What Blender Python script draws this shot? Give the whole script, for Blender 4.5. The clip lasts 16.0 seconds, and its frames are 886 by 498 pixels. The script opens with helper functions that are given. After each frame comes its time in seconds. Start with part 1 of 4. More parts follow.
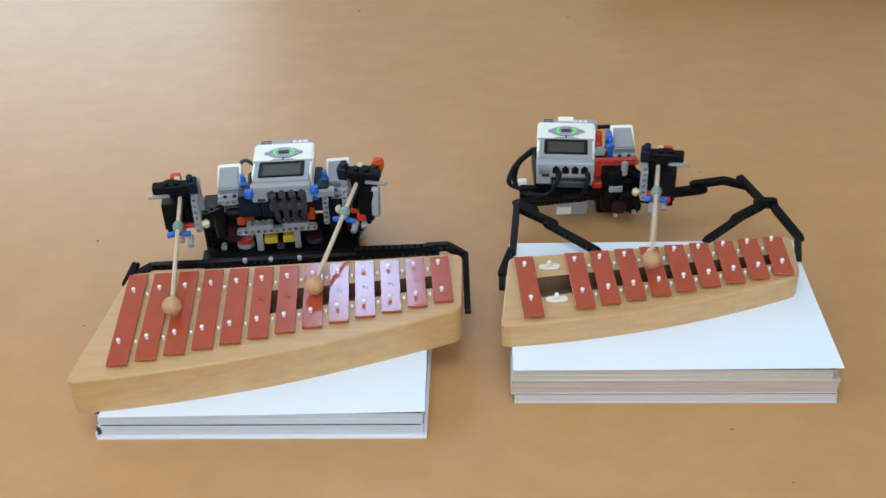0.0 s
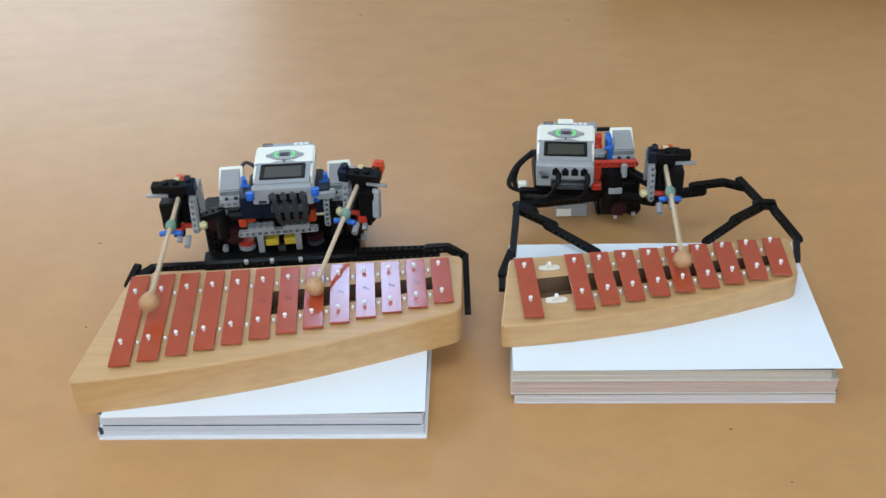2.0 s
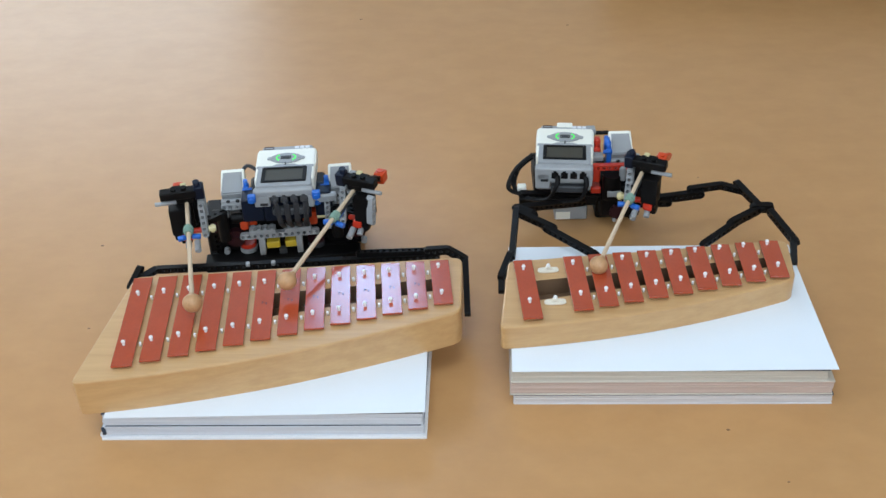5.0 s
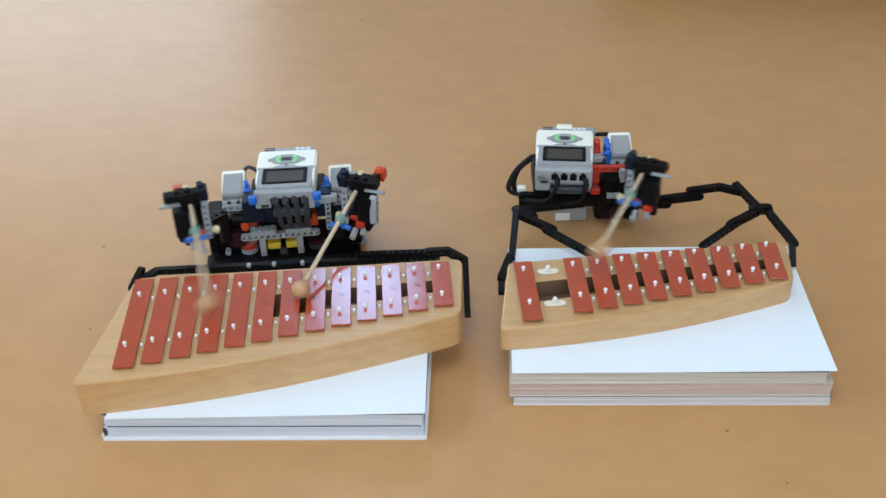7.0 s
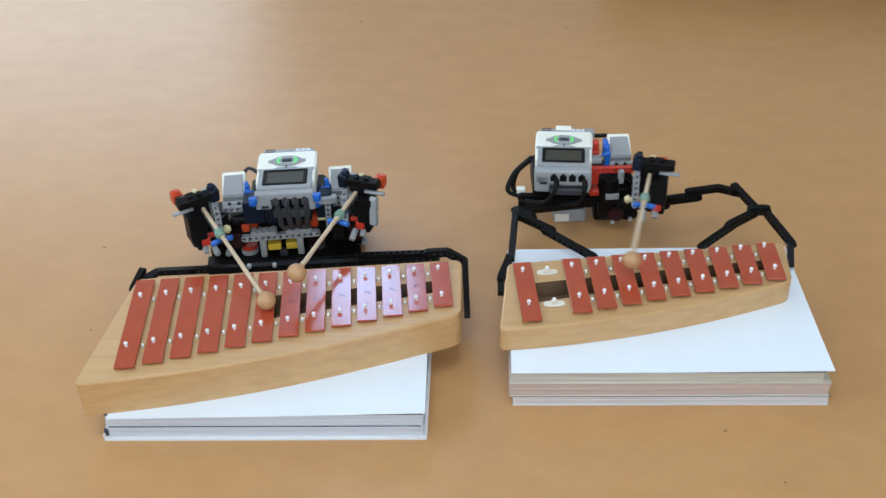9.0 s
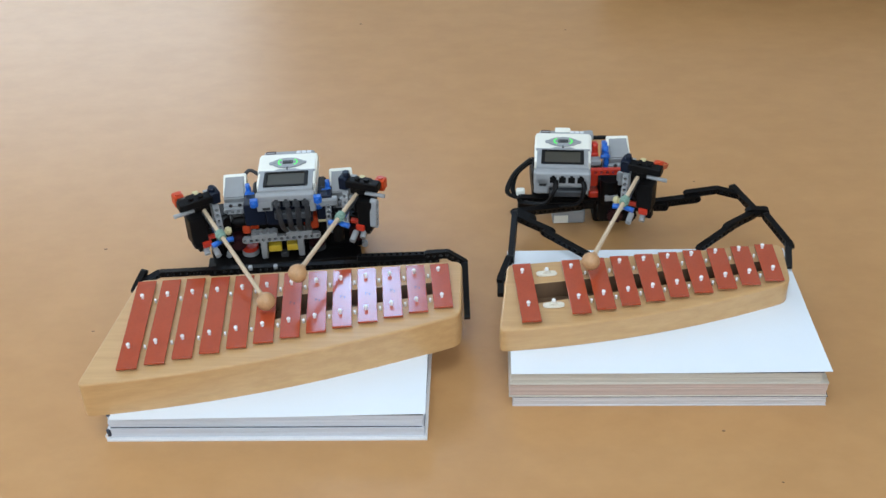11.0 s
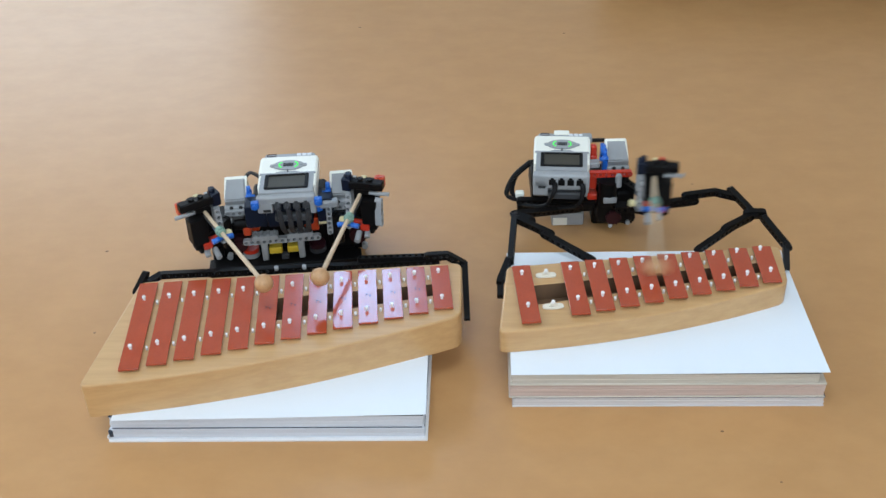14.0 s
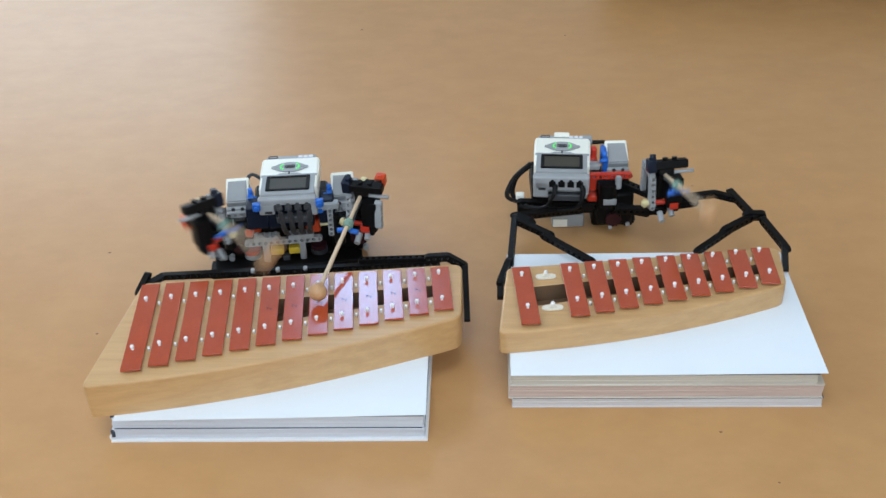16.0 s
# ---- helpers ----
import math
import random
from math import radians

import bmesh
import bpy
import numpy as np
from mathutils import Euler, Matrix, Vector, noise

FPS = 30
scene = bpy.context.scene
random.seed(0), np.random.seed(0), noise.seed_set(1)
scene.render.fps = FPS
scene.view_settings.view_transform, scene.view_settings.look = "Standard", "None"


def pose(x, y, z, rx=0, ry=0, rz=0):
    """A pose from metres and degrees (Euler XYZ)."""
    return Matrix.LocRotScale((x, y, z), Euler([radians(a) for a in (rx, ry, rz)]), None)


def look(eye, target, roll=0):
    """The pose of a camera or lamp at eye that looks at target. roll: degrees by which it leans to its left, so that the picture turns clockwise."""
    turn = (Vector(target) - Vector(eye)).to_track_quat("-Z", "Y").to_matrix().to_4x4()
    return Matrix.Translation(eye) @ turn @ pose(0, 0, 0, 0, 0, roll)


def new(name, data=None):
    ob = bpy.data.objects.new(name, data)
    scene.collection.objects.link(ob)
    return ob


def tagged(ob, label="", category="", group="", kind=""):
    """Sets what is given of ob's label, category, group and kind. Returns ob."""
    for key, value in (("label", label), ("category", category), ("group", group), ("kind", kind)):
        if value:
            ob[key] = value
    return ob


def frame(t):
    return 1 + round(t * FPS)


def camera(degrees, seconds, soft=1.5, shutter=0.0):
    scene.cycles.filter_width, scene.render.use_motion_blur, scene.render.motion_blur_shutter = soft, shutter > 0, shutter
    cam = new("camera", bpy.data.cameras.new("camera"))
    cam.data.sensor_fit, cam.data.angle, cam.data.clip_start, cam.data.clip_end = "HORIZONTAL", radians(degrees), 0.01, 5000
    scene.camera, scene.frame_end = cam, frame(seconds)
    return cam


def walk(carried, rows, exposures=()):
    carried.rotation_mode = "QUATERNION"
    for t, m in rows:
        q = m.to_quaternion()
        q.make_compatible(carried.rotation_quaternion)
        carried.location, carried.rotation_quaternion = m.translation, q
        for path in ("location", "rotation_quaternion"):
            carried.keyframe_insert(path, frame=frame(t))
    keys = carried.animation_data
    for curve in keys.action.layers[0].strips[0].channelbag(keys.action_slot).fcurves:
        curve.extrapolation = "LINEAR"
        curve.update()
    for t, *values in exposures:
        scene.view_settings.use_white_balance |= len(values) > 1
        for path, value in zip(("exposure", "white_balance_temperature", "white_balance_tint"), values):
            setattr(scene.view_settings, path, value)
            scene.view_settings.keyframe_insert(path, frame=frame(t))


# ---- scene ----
cam = camera(43.6, 16.0, soft=1.5, shutter=1.2)
PATH = [
    (0, (-0.021, -0.904, 0.847), (-0.113, 0.729, -0.304), -2.3),
    (0.5, (-0.021, -0.908, 0.845), (-0.113, 0.729, -0.301), -2.3),
    (1, (-0.021, -0.91, 0.844), (-0.114, 0.729, -0.298), -2.3),
    (1.5, (-0.021, -0.91, 0.847), (-0.113, 0.727, -0.298), -2.3),
    (2, (-0.019, -0.912, 0.847), (-0.114, 0.726, -0.296), -2.4),
    (2.5, (-0.018, -0.913, 0.849), (-0.114, 0.725, -0.295), -2.4),
    (3, (-0.018, -0.915, 0.849), (-0.114, 0.724, -0.293), -2.4),
    (3.5, (-0.02, -0.914, 0.852), (-0.113, 0.723, -0.293), -2.3),
    (4, (-0.019, -0.917, 0.851), (-0.114, 0.722, -0.29), -2.4),
    (6.5, (-0.018, -0.925, 0.853), (-0.113, 0.719, -0.282), -2.3),
    (7, (-0.019, -0.925, 0.857), (-0.113, 0.717, -0.282), -2.3),
    (7.5, (-0.019, -0.925, 0.861), (-0.112, 0.714, -0.282), -2.3),
    (8, (-0.018, -0.928, 0.859), (-0.113, 0.714, -0.279), -2.3),
    (8.5, (-0.018, -0.929, 0.86), (-0.113, 0.713, -0.278), -2.3),
    (9, (-0.019, -0.93, 0.86), (-0.112, 0.713, -0.277), -2.3),
    (11.5, (-0.02, -0.937, 0.866), (-0.111, 0.707, -0.27), -2.3),
    (12, (-0.02, -0.938, 0.866), (-0.111, 0.706, -0.268), -2.3),
    (12.5, (-0.02, -0.941, 0.864), (-0.111, 0.707, -0.266), -2.3),
    (13, (-0.021, -0.942, 0.867), (-0.11, 0.705, -0.265), -2.2),
    (13.5, (-0.021, -0.944, 0.865), (-0.111, 0.705, -0.263), -2.2),
    (14, (-0.023, -0.944, 0.868), (-0.109, 0.703, -0.262), -2.2),
    (14.5, (-0.021, -0.946, 0.867), (-0.11, 0.703, -0.26), -2.3),
    (15, (-0.022, -0.948, 0.869), (-0.11, 0.702, -0.259), -2.2),
    (15.5, (-0.02, -0.949, 0.87), (-0.11, 0.701, -0.258), -2.2),
    (16, (-0.019, -0.95, 0.872), (-0.111, 0.699, -0.256), -2.3),
]
walk(cam, [(t, look(eye, target, roll)) for t, eye, target, roll in PATH])

# ---- light ----
world = bpy.data.worlds.new("sky")
scene.world = world
world.use_nodes = True
wn = world.node_tree
sky = wn.nodes.new("ShaderNodeTexSky")
sky.sky_type, sky.sun_disc = "NISHITA", False
sky.sun_elevation, sky.sun_rotation = radians(38), radians(150)
wn.links.new(sky.outputs[0], wn.nodes["Background"].inputs[0])
wn.nodes["Background"].inputs[1].default_value = 0.12
scene.view_settings.exposure = 0.0


def opening_light(name, m, sx, sy, watts, color):
    """An area lamp set in one opening of the room shell, as daylight."""
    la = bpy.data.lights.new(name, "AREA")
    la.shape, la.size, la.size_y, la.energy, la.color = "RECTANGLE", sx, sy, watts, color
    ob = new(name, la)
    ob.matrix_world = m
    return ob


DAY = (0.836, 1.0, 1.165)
opening_light("daylight_north", look((-1.86, 3.05, 0.94), (-1.86, 0.0, 0.94)), 1.86, 1.06, 19, (0.90, 1.0, 1.07))
opening_light("daylight_transom", look((-0.60, 3.05, 2.26), (-0.60, 0.0, 2.26)), 0.42, 0.46, 5.8, (0.50, 0.90, 1.46))
# West and south windows are unseen, added for soft light from left and front.
opening_light("assumed_daylight_west", look((-3.05, -0.1, 1.62), (0.0, -0.1, 1.62)), 2.3, 1.6, 38, DAY)
opening_light("assumed_daylight_south", look((0.5, -3.05, 1.98), (0.5, 0.0, 1.98)), 3.1, 1.0, 54, DAY)
# No roof window is known; this lamp is added to brighten upward faces.
opening_light("added_top_light", look((-0.15, -0.75, 2.62), (-0.15, -0.751, 0.0)), 1.1, 0.9, 20.4, DAY)


# ---- materials ----
def material(name, color, rough=0.5, metal=0.0, spread=0.06, scale=60.0, bump=0.0, fine=900.0, coat=0.0, emit=None, gloss=0.5):
    """A surface with two scales of colour variation, a fine relief and uneven gloss."""
    m = bpy.data.materials.new(name)
    m.use_nodes = True
    nt = m.node_tree
    b = nt.nodes["Principled BSDF"]
    co = nt.nodes.new("ShaderNodeTexCoord")
    n1, n2 = nt.nodes.new("ShaderNodeTexNoise"), nt.nodes.new("ShaderNodeTexNoise")
    n1.inputs["Scale"].default_value, n1.inputs["Detail"].default_value = scale, 4
    n2.inputs["Scale"].default_value, n2.inputs["Detail"].default_value = fine, 3
    for n in (n1, n2):
        nt.links.new(co.outputs["Object"], n.inputs["Vector"])
    add = nt.nodes.new("ShaderNodeMath")
    add.operation = "ADD"
    nt.links.new(n1.outputs["Fac"], add.inputs[0])
    nt.links.new(n2.outputs["Fac"], add.inputs[1])
    ramp = nt.nodes.new("ShaderNodeMapRange")
    ramp.inputs["From Min"].default_value, ramp.inputs["From Max"].default_value = 0.7, 1.3
    ramp.inputs["To Min"].default_value, ramp.inputs["To Max"].default_value = 1 - spread, 1 + spread
    nt.links.new(add.outputs[0], ramp.inputs["Value"])
    mul = nt.nodes.new("ShaderNodeVectorMath")
    mul.operation = "SCALE"
    mul.inputs[0].default_value = color
    nt.links.new(ramp.outputs[0], mul.inputs["Scale"])
    nt.links.new(mul.outputs[0], b.inputs["Base Color"])
    gl = nt.nodes.new("ShaderNodeMapRange")
    gl.inputs["To Min"].default_value, gl.inputs["To Max"].default_value = rough * 0.8, min(1, rough * 1.2)
    nt.links.new(n1.outputs["Fac"], gl.inputs["Value"])
    nt.links.new(gl.outputs[0], b.inputs["Roughness"])
    b.inputs["Metallic"].default_value = metal
    b.inputs["Specular IOR Level"].default_value = gloss
    b.inputs["Coat Weight"].default_value = coat
    b.inputs["Coat Roughness"].default_value = 0.12
    if bump:
        bp = nt.nodes.new("ShaderNodeBump")
        bp.inputs["Strength"].default_value, bp.inputs["Distance"].default_value = bump, 0.0005
        nt.links.new(n2.outputs["Fac"], bp.inputs["Height"])
        nt.links.new(bp.outputs[0], b.inputs["Normal"])
    if emit:
        b.inputs["Emission Color"].default_value = (*color, 1)
        b.inputs["Emission Strength"].default_value = emit
    return m


def wood(name, light, dark, rough, stretch, scale, along=(1, 0, 0), coat=0.0, blotch=0.25, relief=0.12, scuffs=0.0):
    """Grained wood: long fibres, wide figure and small pores."""
    m = bpy.data.materials.new(name)
    m.use_nodes = True
    nt = m.node_tree
    b = nt.nodes["Principled BSDF"]
    co = nt.nodes.new("ShaderNodeTexCoord")
    mp = nt.nodes.new("ShaderNodeMapping")
    mp.inputs["Scale"].default_value = [scale / stretch if a else scale for a in along]
    nt.links.new(co.outputs["Object"], mp.inputs["Vector"])
    fib, fig = nt.nodes.new("ShaderNodeTexNoise"), nt.nodes.new("ShaderNodeTexNoise")
    fib.inputs["Scale"].default_value, fib.inputs["Detail"].default_value, fib.inputs["Roughness"].default_value = 1.0, 6, 0.65
    fig.inputs["Scale"].default_value, fig.inputs["Detail"].default_value = 6.0, 3
    nt.links.new(mp.outputs[0], fib.inputs["Vector"])
    nt.links.new(co.outputs["Object"], fig.inputs["Vector"])
    mix = nt.nodes.new("ShaderNodeMath")
    mix.operation = "MULTIPLY_ADD"
    mix.inputs[1].default_value = blotch
    nt.links.new(fig.outputs["Fac"], mix.inputs[0])
    nt.links.new(fib.outputs["Fac"], mix.inputs[2])
    ramp = nt.nodes.new("ShaderNodeValToRGB")
    ramp.color_ramp.elements[0].position, ramp.color_ramp.elements[1].position = 0.35 + blotch / 2, 0.68 + blotch / 2
    ramp.color_ramp.elements[0].color, ramp.color_ramp.elements[1].color = (*dark, 1), (*light, 1)
    nt.links.new(mix.outputs[0], ramp.inputs[0])
    nt.links.new(ramp.outputs[0], b.inputs["Base Color"])
    gl = nt.nodes.new("ShaderNodeMapRange")
    gl.inputs["To Min"].default_value, gl.inputs["To Max"].default_value = rough * 0.8, rough * 1.25
    worn = fig
    if scuffs:
        worn = nt.nodes.new("ShaderNodeTexNoise")
        worn.inputs["Scale"].default_value, worn.inputs["Detail"].default_value, worn.inputs["Roughness"].default_value = scuffs, 7, 0.7
        nt.links.new(co.outputs["Object"], worn.inputs["Vector"])
        gl.inputs["To Min"].default_value, gl.inputs["To Max"].default_value = rough * 0.86, rough * 1.14
    nt.links.new(worn.outputs["Fac"], gl.inputs["Value"])
    nt.links.new(gl.outputs[0], b.inputs["Roughness"])
    b.inputs["Coat Weight"].default_value = coat
    b.inputs["Coat Roughness"].default_value = 0.3
    bp = nt.nodes.new("ShaderNodeBump")
    bp.inputs["Strength"].default_value, bp.inputs["Distance"].default_value = relief, 0.0004
    nt.links.new(fib.outputs["Fac"], bp.inputs["Height"])
    nt.links.new(bp.outputs[0], b.inputs["Normal"])
    return m


def paged(name, color, tint, lines=1400.0):
    """The cut edge of a stack of pages: thin sheets, uneven in tone."""
    m = bpy.data.materials.new(name)
    m.use_nodes = True
    nt = m.node_tree
    b = nt.nodes["Principled BSDF"]
    co = nt.nodes.new("ShaderNodeTexCoord")
    mp = nt.nodes.new("ShaderNodeMapping")
    mp.inputs["Scale"].default_value = (6, 6, lines)
    n = nt.nodes.new("ShaderNodeTexNoise")
    n.inputs["Scale"].default_value, n.inputs["Detail"].default_value = 1.0, 5
    nt.links.new(co.outputs["Object"], mp.inputs["Vector"])
    nt.links.new(mp.outputs[0], n.inputs["Vector"])
    ramp = nt.nodes.new("ShaderNodeValToRGB")
    ramp.color_ramp.elements[0].position, ramp.color_ramp.elements[1].position = 0.3, 0.7
    ramp.color_ramp.elements[0].color, ramp.color_ramp.elements[1].color = (*tint, 1), (*color, 1)
    nt.links.new(n.outputs["Fac"], ramp.inputs[0])
    nt.links.new(ramp.outputs[0], b.inputs["Base Color"])
    b.inputs["Roughness"].default_value = 0.8
    bp = nt.nodes.new("ShaderNodeBump")
    bp.inputs["Strength"].default_value, bp.inputs["Distance"].default_value = 0.4, 0.0006
    nt.links.new(n.outputs["Fac"], bp.inputs["Height"])
    nt.links.new(bp.outputs[0], b.inputs["Normal"])
    return m


TABLE = wood("beech_laminate", (0.566, 0.304, 0.120), (0.522, 0.275, 0.105), 0.36, 1.5, 22, (1, 0, 0), 0.10, 0.5, 0.012, 16.0)
MAPLE = wood("varnished_maple", (0.622, 0.380, 0.167), (0.540, 0.313, 0.130), 0.36, 14, 120, (1, 0, 0), 0.25, 0.3)
STICK = wood("raw_birch_dowel", (0.66, 0.52, 0.36), (0.52, 0.38, 0.24), 0.55, 10, 300, (0, 1, 0), 0.0, 0.2)
BALL = wood("turned_beech", (0.58, 0.33, 0.16), (0.46, 0.25, 0.11), 0.42, 8, 260, (0, 1, 0), 0.1, 0.2)
BAR_RED = material("red_lacquered_steel", (0.42, 0.064, 0.023), 0.15, 0.0, 0.08, 30, 0.05, 400, 0.25, gloss=0.6)
PEG = material("nickel_pin_with_white_cap", (0.90, 0.88, 0.86), 0.3, 0.0, 0.05, 200)
FELT = material("ivory_felt", (0.78, 0.72, 0.60), 0.85, 0.0, 0.1, 300, 0.3)
# Brown cavity wood with the slot's shade darkened into its colour.
CAVITY_SHADE = material("shaded_wood_cavity", (0.17, 0.095, 0.048), 0.8, 0.0, 0.15, 40, 0.2)
PAPER = material("white_paper", (0.84, 0.90, 0.95), 0.75, 0.0, 0.015, 12, 0.05)
COVER = material("white_card_cover", (0.84, 0.84, 0.84), 0.5, 0.0, 0.05, 30, 0.1)
PAGES = paged("book_pages_white", (0.75, 0.79, 0.85), (0.60, 0.63, 0.68))
PAGES_CREAM = paged("book_pages_cream", (0.68, 0.62, 0.53), (0.50, 0.45, 0.37))
PAGES_WARM = paged("book_pages_warm_white", (0.74, 0.70, 0.68), (0.58, 0.54, 0.52))
PAGES_PINK = paged("book_pages_pinkish", (0.66, 0.51, 0.44), (0.50, 0.39, 0.33), 900)
DARK_COVER = material("dark_blue_cover", (0.02, 0.035, 0.06), 0.45, 0.0, 0.1)
WHITE_P = material("white_plastic", (0.90, 0.89, 0.79), 0.32, 0.0, 0.02, 40, 0.03)
GREY_P = material("light_grey_plastic", (0.335, 0.345, 0.348), 0.36, 0.0, 0.06, 60, 0.05)
DGREY_P = material("dark_grey_plastic", (0.055, 0.057, 0.06), 0.4, 0.0, 0.08, 60, 0.05, gloss=0.25)
BLACK_P = material("black_plastic", (0.005, 0.0045, 0.0045), 0.45, 0.0, 0.2, 80, 0.05, gloss=0.15)
NAVY_P = material("dark_blue_plastic", (0.006, 0.010, 0.023), 0.35, 0.0, 0.1, 80, 0.05, gloss=0.25)
BLUE_P = material("bright_blue_plastic", (0.015, 0.13, 0.52), 0.32, 0.0, 0.06, 60)
RED_P = material("red_plastic", (0.55, 0.035, 0.014), 0.3, 0.0, 0.06, 60)
ORANGE_P = material("red_orange_plastic", (0.62, 0.065, 0.016), 0.3, 0.0, 0.06, 60)
YELLOW_P = material("yellow_plastic", (0.72, 0.50, 0.04), 0.32, 0.0, 0.05, 60)
TAN_P = material("tan_plastic", (0.66, 0.57, 0.30), 0.35, 0.0, 0.05, 60)
MAROON_P = material("dark_red_plastic", (0.032, 0.008, 0.011), 0.38, 0.0, 0.1, 60, gloss=0.25)
BAND = material("pale_green_rubber", (0.20, 0.32, 0.25), 0.7, 0.0, 0.1, 300, 0.2)
CABLE = material("black_rubber_cable", (0.042, 0.042, 0.045), 0.5, 0.0, 0.1, 200, 0.1, gloss=0.25)
SCREEN = material("grey_green_display", (0.052, 0.047, 0.033), 0.40, 0.0, 0.06, 40, gloss=0.3)
INK = material("dark_ink", (0.02, 0.02, 0.02), 0.5)
PALE_INK = material("pale_lettering", (0.75, 0.76, 0.78), 0.4)
GREEN_LED = material("green_status_light", (0.06, 0.66, 0.10), 0.3, 0.0, 0.05, 60, 0, 900, 0, 0.7)
WALL_P = material("white_wall_paint", (0.74, 0.72, 0.69), 0.85, 0.0, 0.03, 3, 0.1)
CEIL_P = material("white_ceiling_paint", (0.80, 0.80, 0.79), 0.9, 0.0, 0.02, 3, 0.1)
FLOOR_M = wood("brown_floorboards", (0.28, 0.17, 0.09), (0.20, 0.115, 0.06), 0.45, 12, 20, (0, 1, 0))
BAG_M = material("dark_brown_fabric", (0.035, 0.024, 0.018), 0.9, 0.0, 0.15, 25, 0.4, 700, gloss=0.2)
SPOT = material("brown_table_stain", (0.24, 0.125, 0.055), 0.5)


# ---- mesh helpers ----
def join(bm, other, m=None, rounded_all=True):
    """Adds a copy of one bmesh to another."""
    if m is not None:
        bmesh.ops.transform(other, matrix=m, verts=other.verts)
    if rounded_all:
        for f in other.faces:
            f.smooth = len(f.verts) == 4 or len(f.verts) == 3
    me = bpy.data.meshes.new("tmp")
    other.to_mesh(me)
    other.free()
    bm.from_mesh(me)
    bpy.data.meshes.remove(me)
    return bm


def box(bm, c, s, bevel=0.0006, m=None, seg=1):
    """A box with rounded edges, centre c and size s."""
    o = bmesh.new()
    bmesh.ops.create_cube(o, size=1.0)
    bmesh.ops.scale(o, vec=s, verts=o.verts)
    if bevel:
        bmesh.ops.bevel(o, geom=o.edges[:], offset=min(bevel, min(s) * 0.45), segments=seg, affect="EDGES", profile=0.6)
        wide_faces = sorted(o.faces, key=lambda f: -f.calc_area())[:6]
        for f in o.faces:
            f.smooth = f not in wide_faces
    bmesh.ops.translate(o, vec=c, verts=o.verts)
    return join(bm, o, m, False)


def rod(bm, a, b, r, seg=12, r2=None):
    """A round bar from a to b."""
    a, b = Vector(a), Vector(b)
    o = bmesh.new()
    bmesh.ops.create_cone(o, cap_ends=True, segments=seg, radius1=r, radius2=r if r2 is None else r2, depth=(b - a).length)
    m = Matrix.Translation((a + b) / 2) @ (b - a).to_track_quat("Z", "Y").to_matrix().to_4x4()
    return join(bm, o, m)


def ball(bm, c, r, squash=(1, 1, 1), u=16, v=10):
    o = bmesh.new()
    bmesh.ops.create_uvsphere(o, u_segments=u, v_segments=v, radius=r)
    bmesh.ops.scale(o, vec=squash, verts=o.verts)
    return join(bm, o, Matrix.Translation(c))


def beam(bm, n, m, pitch=0.008, wide=0.0076, thick=0.0074, hole=0.0025):
    """A straight studless beam of n holes along x, holes along z, rounded ends."""
    vs, fs = [], []
    k, h = wide / 2, thick / 2
    dirs = [(math.cos(math.pi / 4 * i), math.sin(math.pi / 4 * i)) for i in range(8)]
    for i in range(n):
        x0, outer = i * pitch, []
        for j, (c, s) in enumerate(dirs):
            px = (pitch / 2) * (1 if c > 0.1 else -1 if c < -0.1 else 0)
            py = k * (1 if s > 0.1 else -1 if s < -0.1 else 0)
            if (i == n - 1 and c > 0.1) or (i == 0 and c < -0.1):
                px, py = k * c, k * s
            outer.append((px + x0, py))
        b0 = len(vs)
        for z in (h, -h):
            vs += [(x, y, z) for x, y in outer] + [(x0 + hole * c, hole * s, z) for c, s in dirs]
        for j in range(8):
            q = (j + 1) % 8
            fs.append((b0 + j, b0 + q, b0 + 8 + q, b0 + 8 + j))
            fs.append((b0 + 16 + q, b0 + 16 + j, b0 + 24 + j, b0 + 24 + q))
            fs.append((b0 + 8 + j, b0 + 8 + q, b0 + 24 + q, b0 + 24 + j))
            inner_side = (j in (7, 0) and i < n - 1) or (j in (3, 4) and i > 0)
            if not inner_side:
                fs.append((b0 + q, b0 + j, b0 + 16 + j, b0 + 16 + q))
    me = bpy.data.meshes.new("tmp")
    me.from_pydata(vs, [], fs)
    me.transform(m)
    bm.from_mesh(me)
    bpy.data.meshes.remove(me)
    return bm


def beam_between(bm, a, b, normal=(0, 0, 1), **kw):
    """A beam from point a towards point b, holes along normal; as many holes as fit."""
    a, b = Vector(a), Vector(b)
    n = max(2, round((b - a).length / 0.008) + 1)
    x = (b - a).normalized()
    z = Vector(normal) - x * Vector(normal).dot(x)
    z = z.normalized() if z.length > 1e-5 else Vector((0, 1, 0))
    m = Matrix((x, z.cross(x), z)).transposed().to_4x4()
    return beam(bm, n, Matrix.Translation(a) @ m, pitch=(b - a).length / (n - 1), **kw)


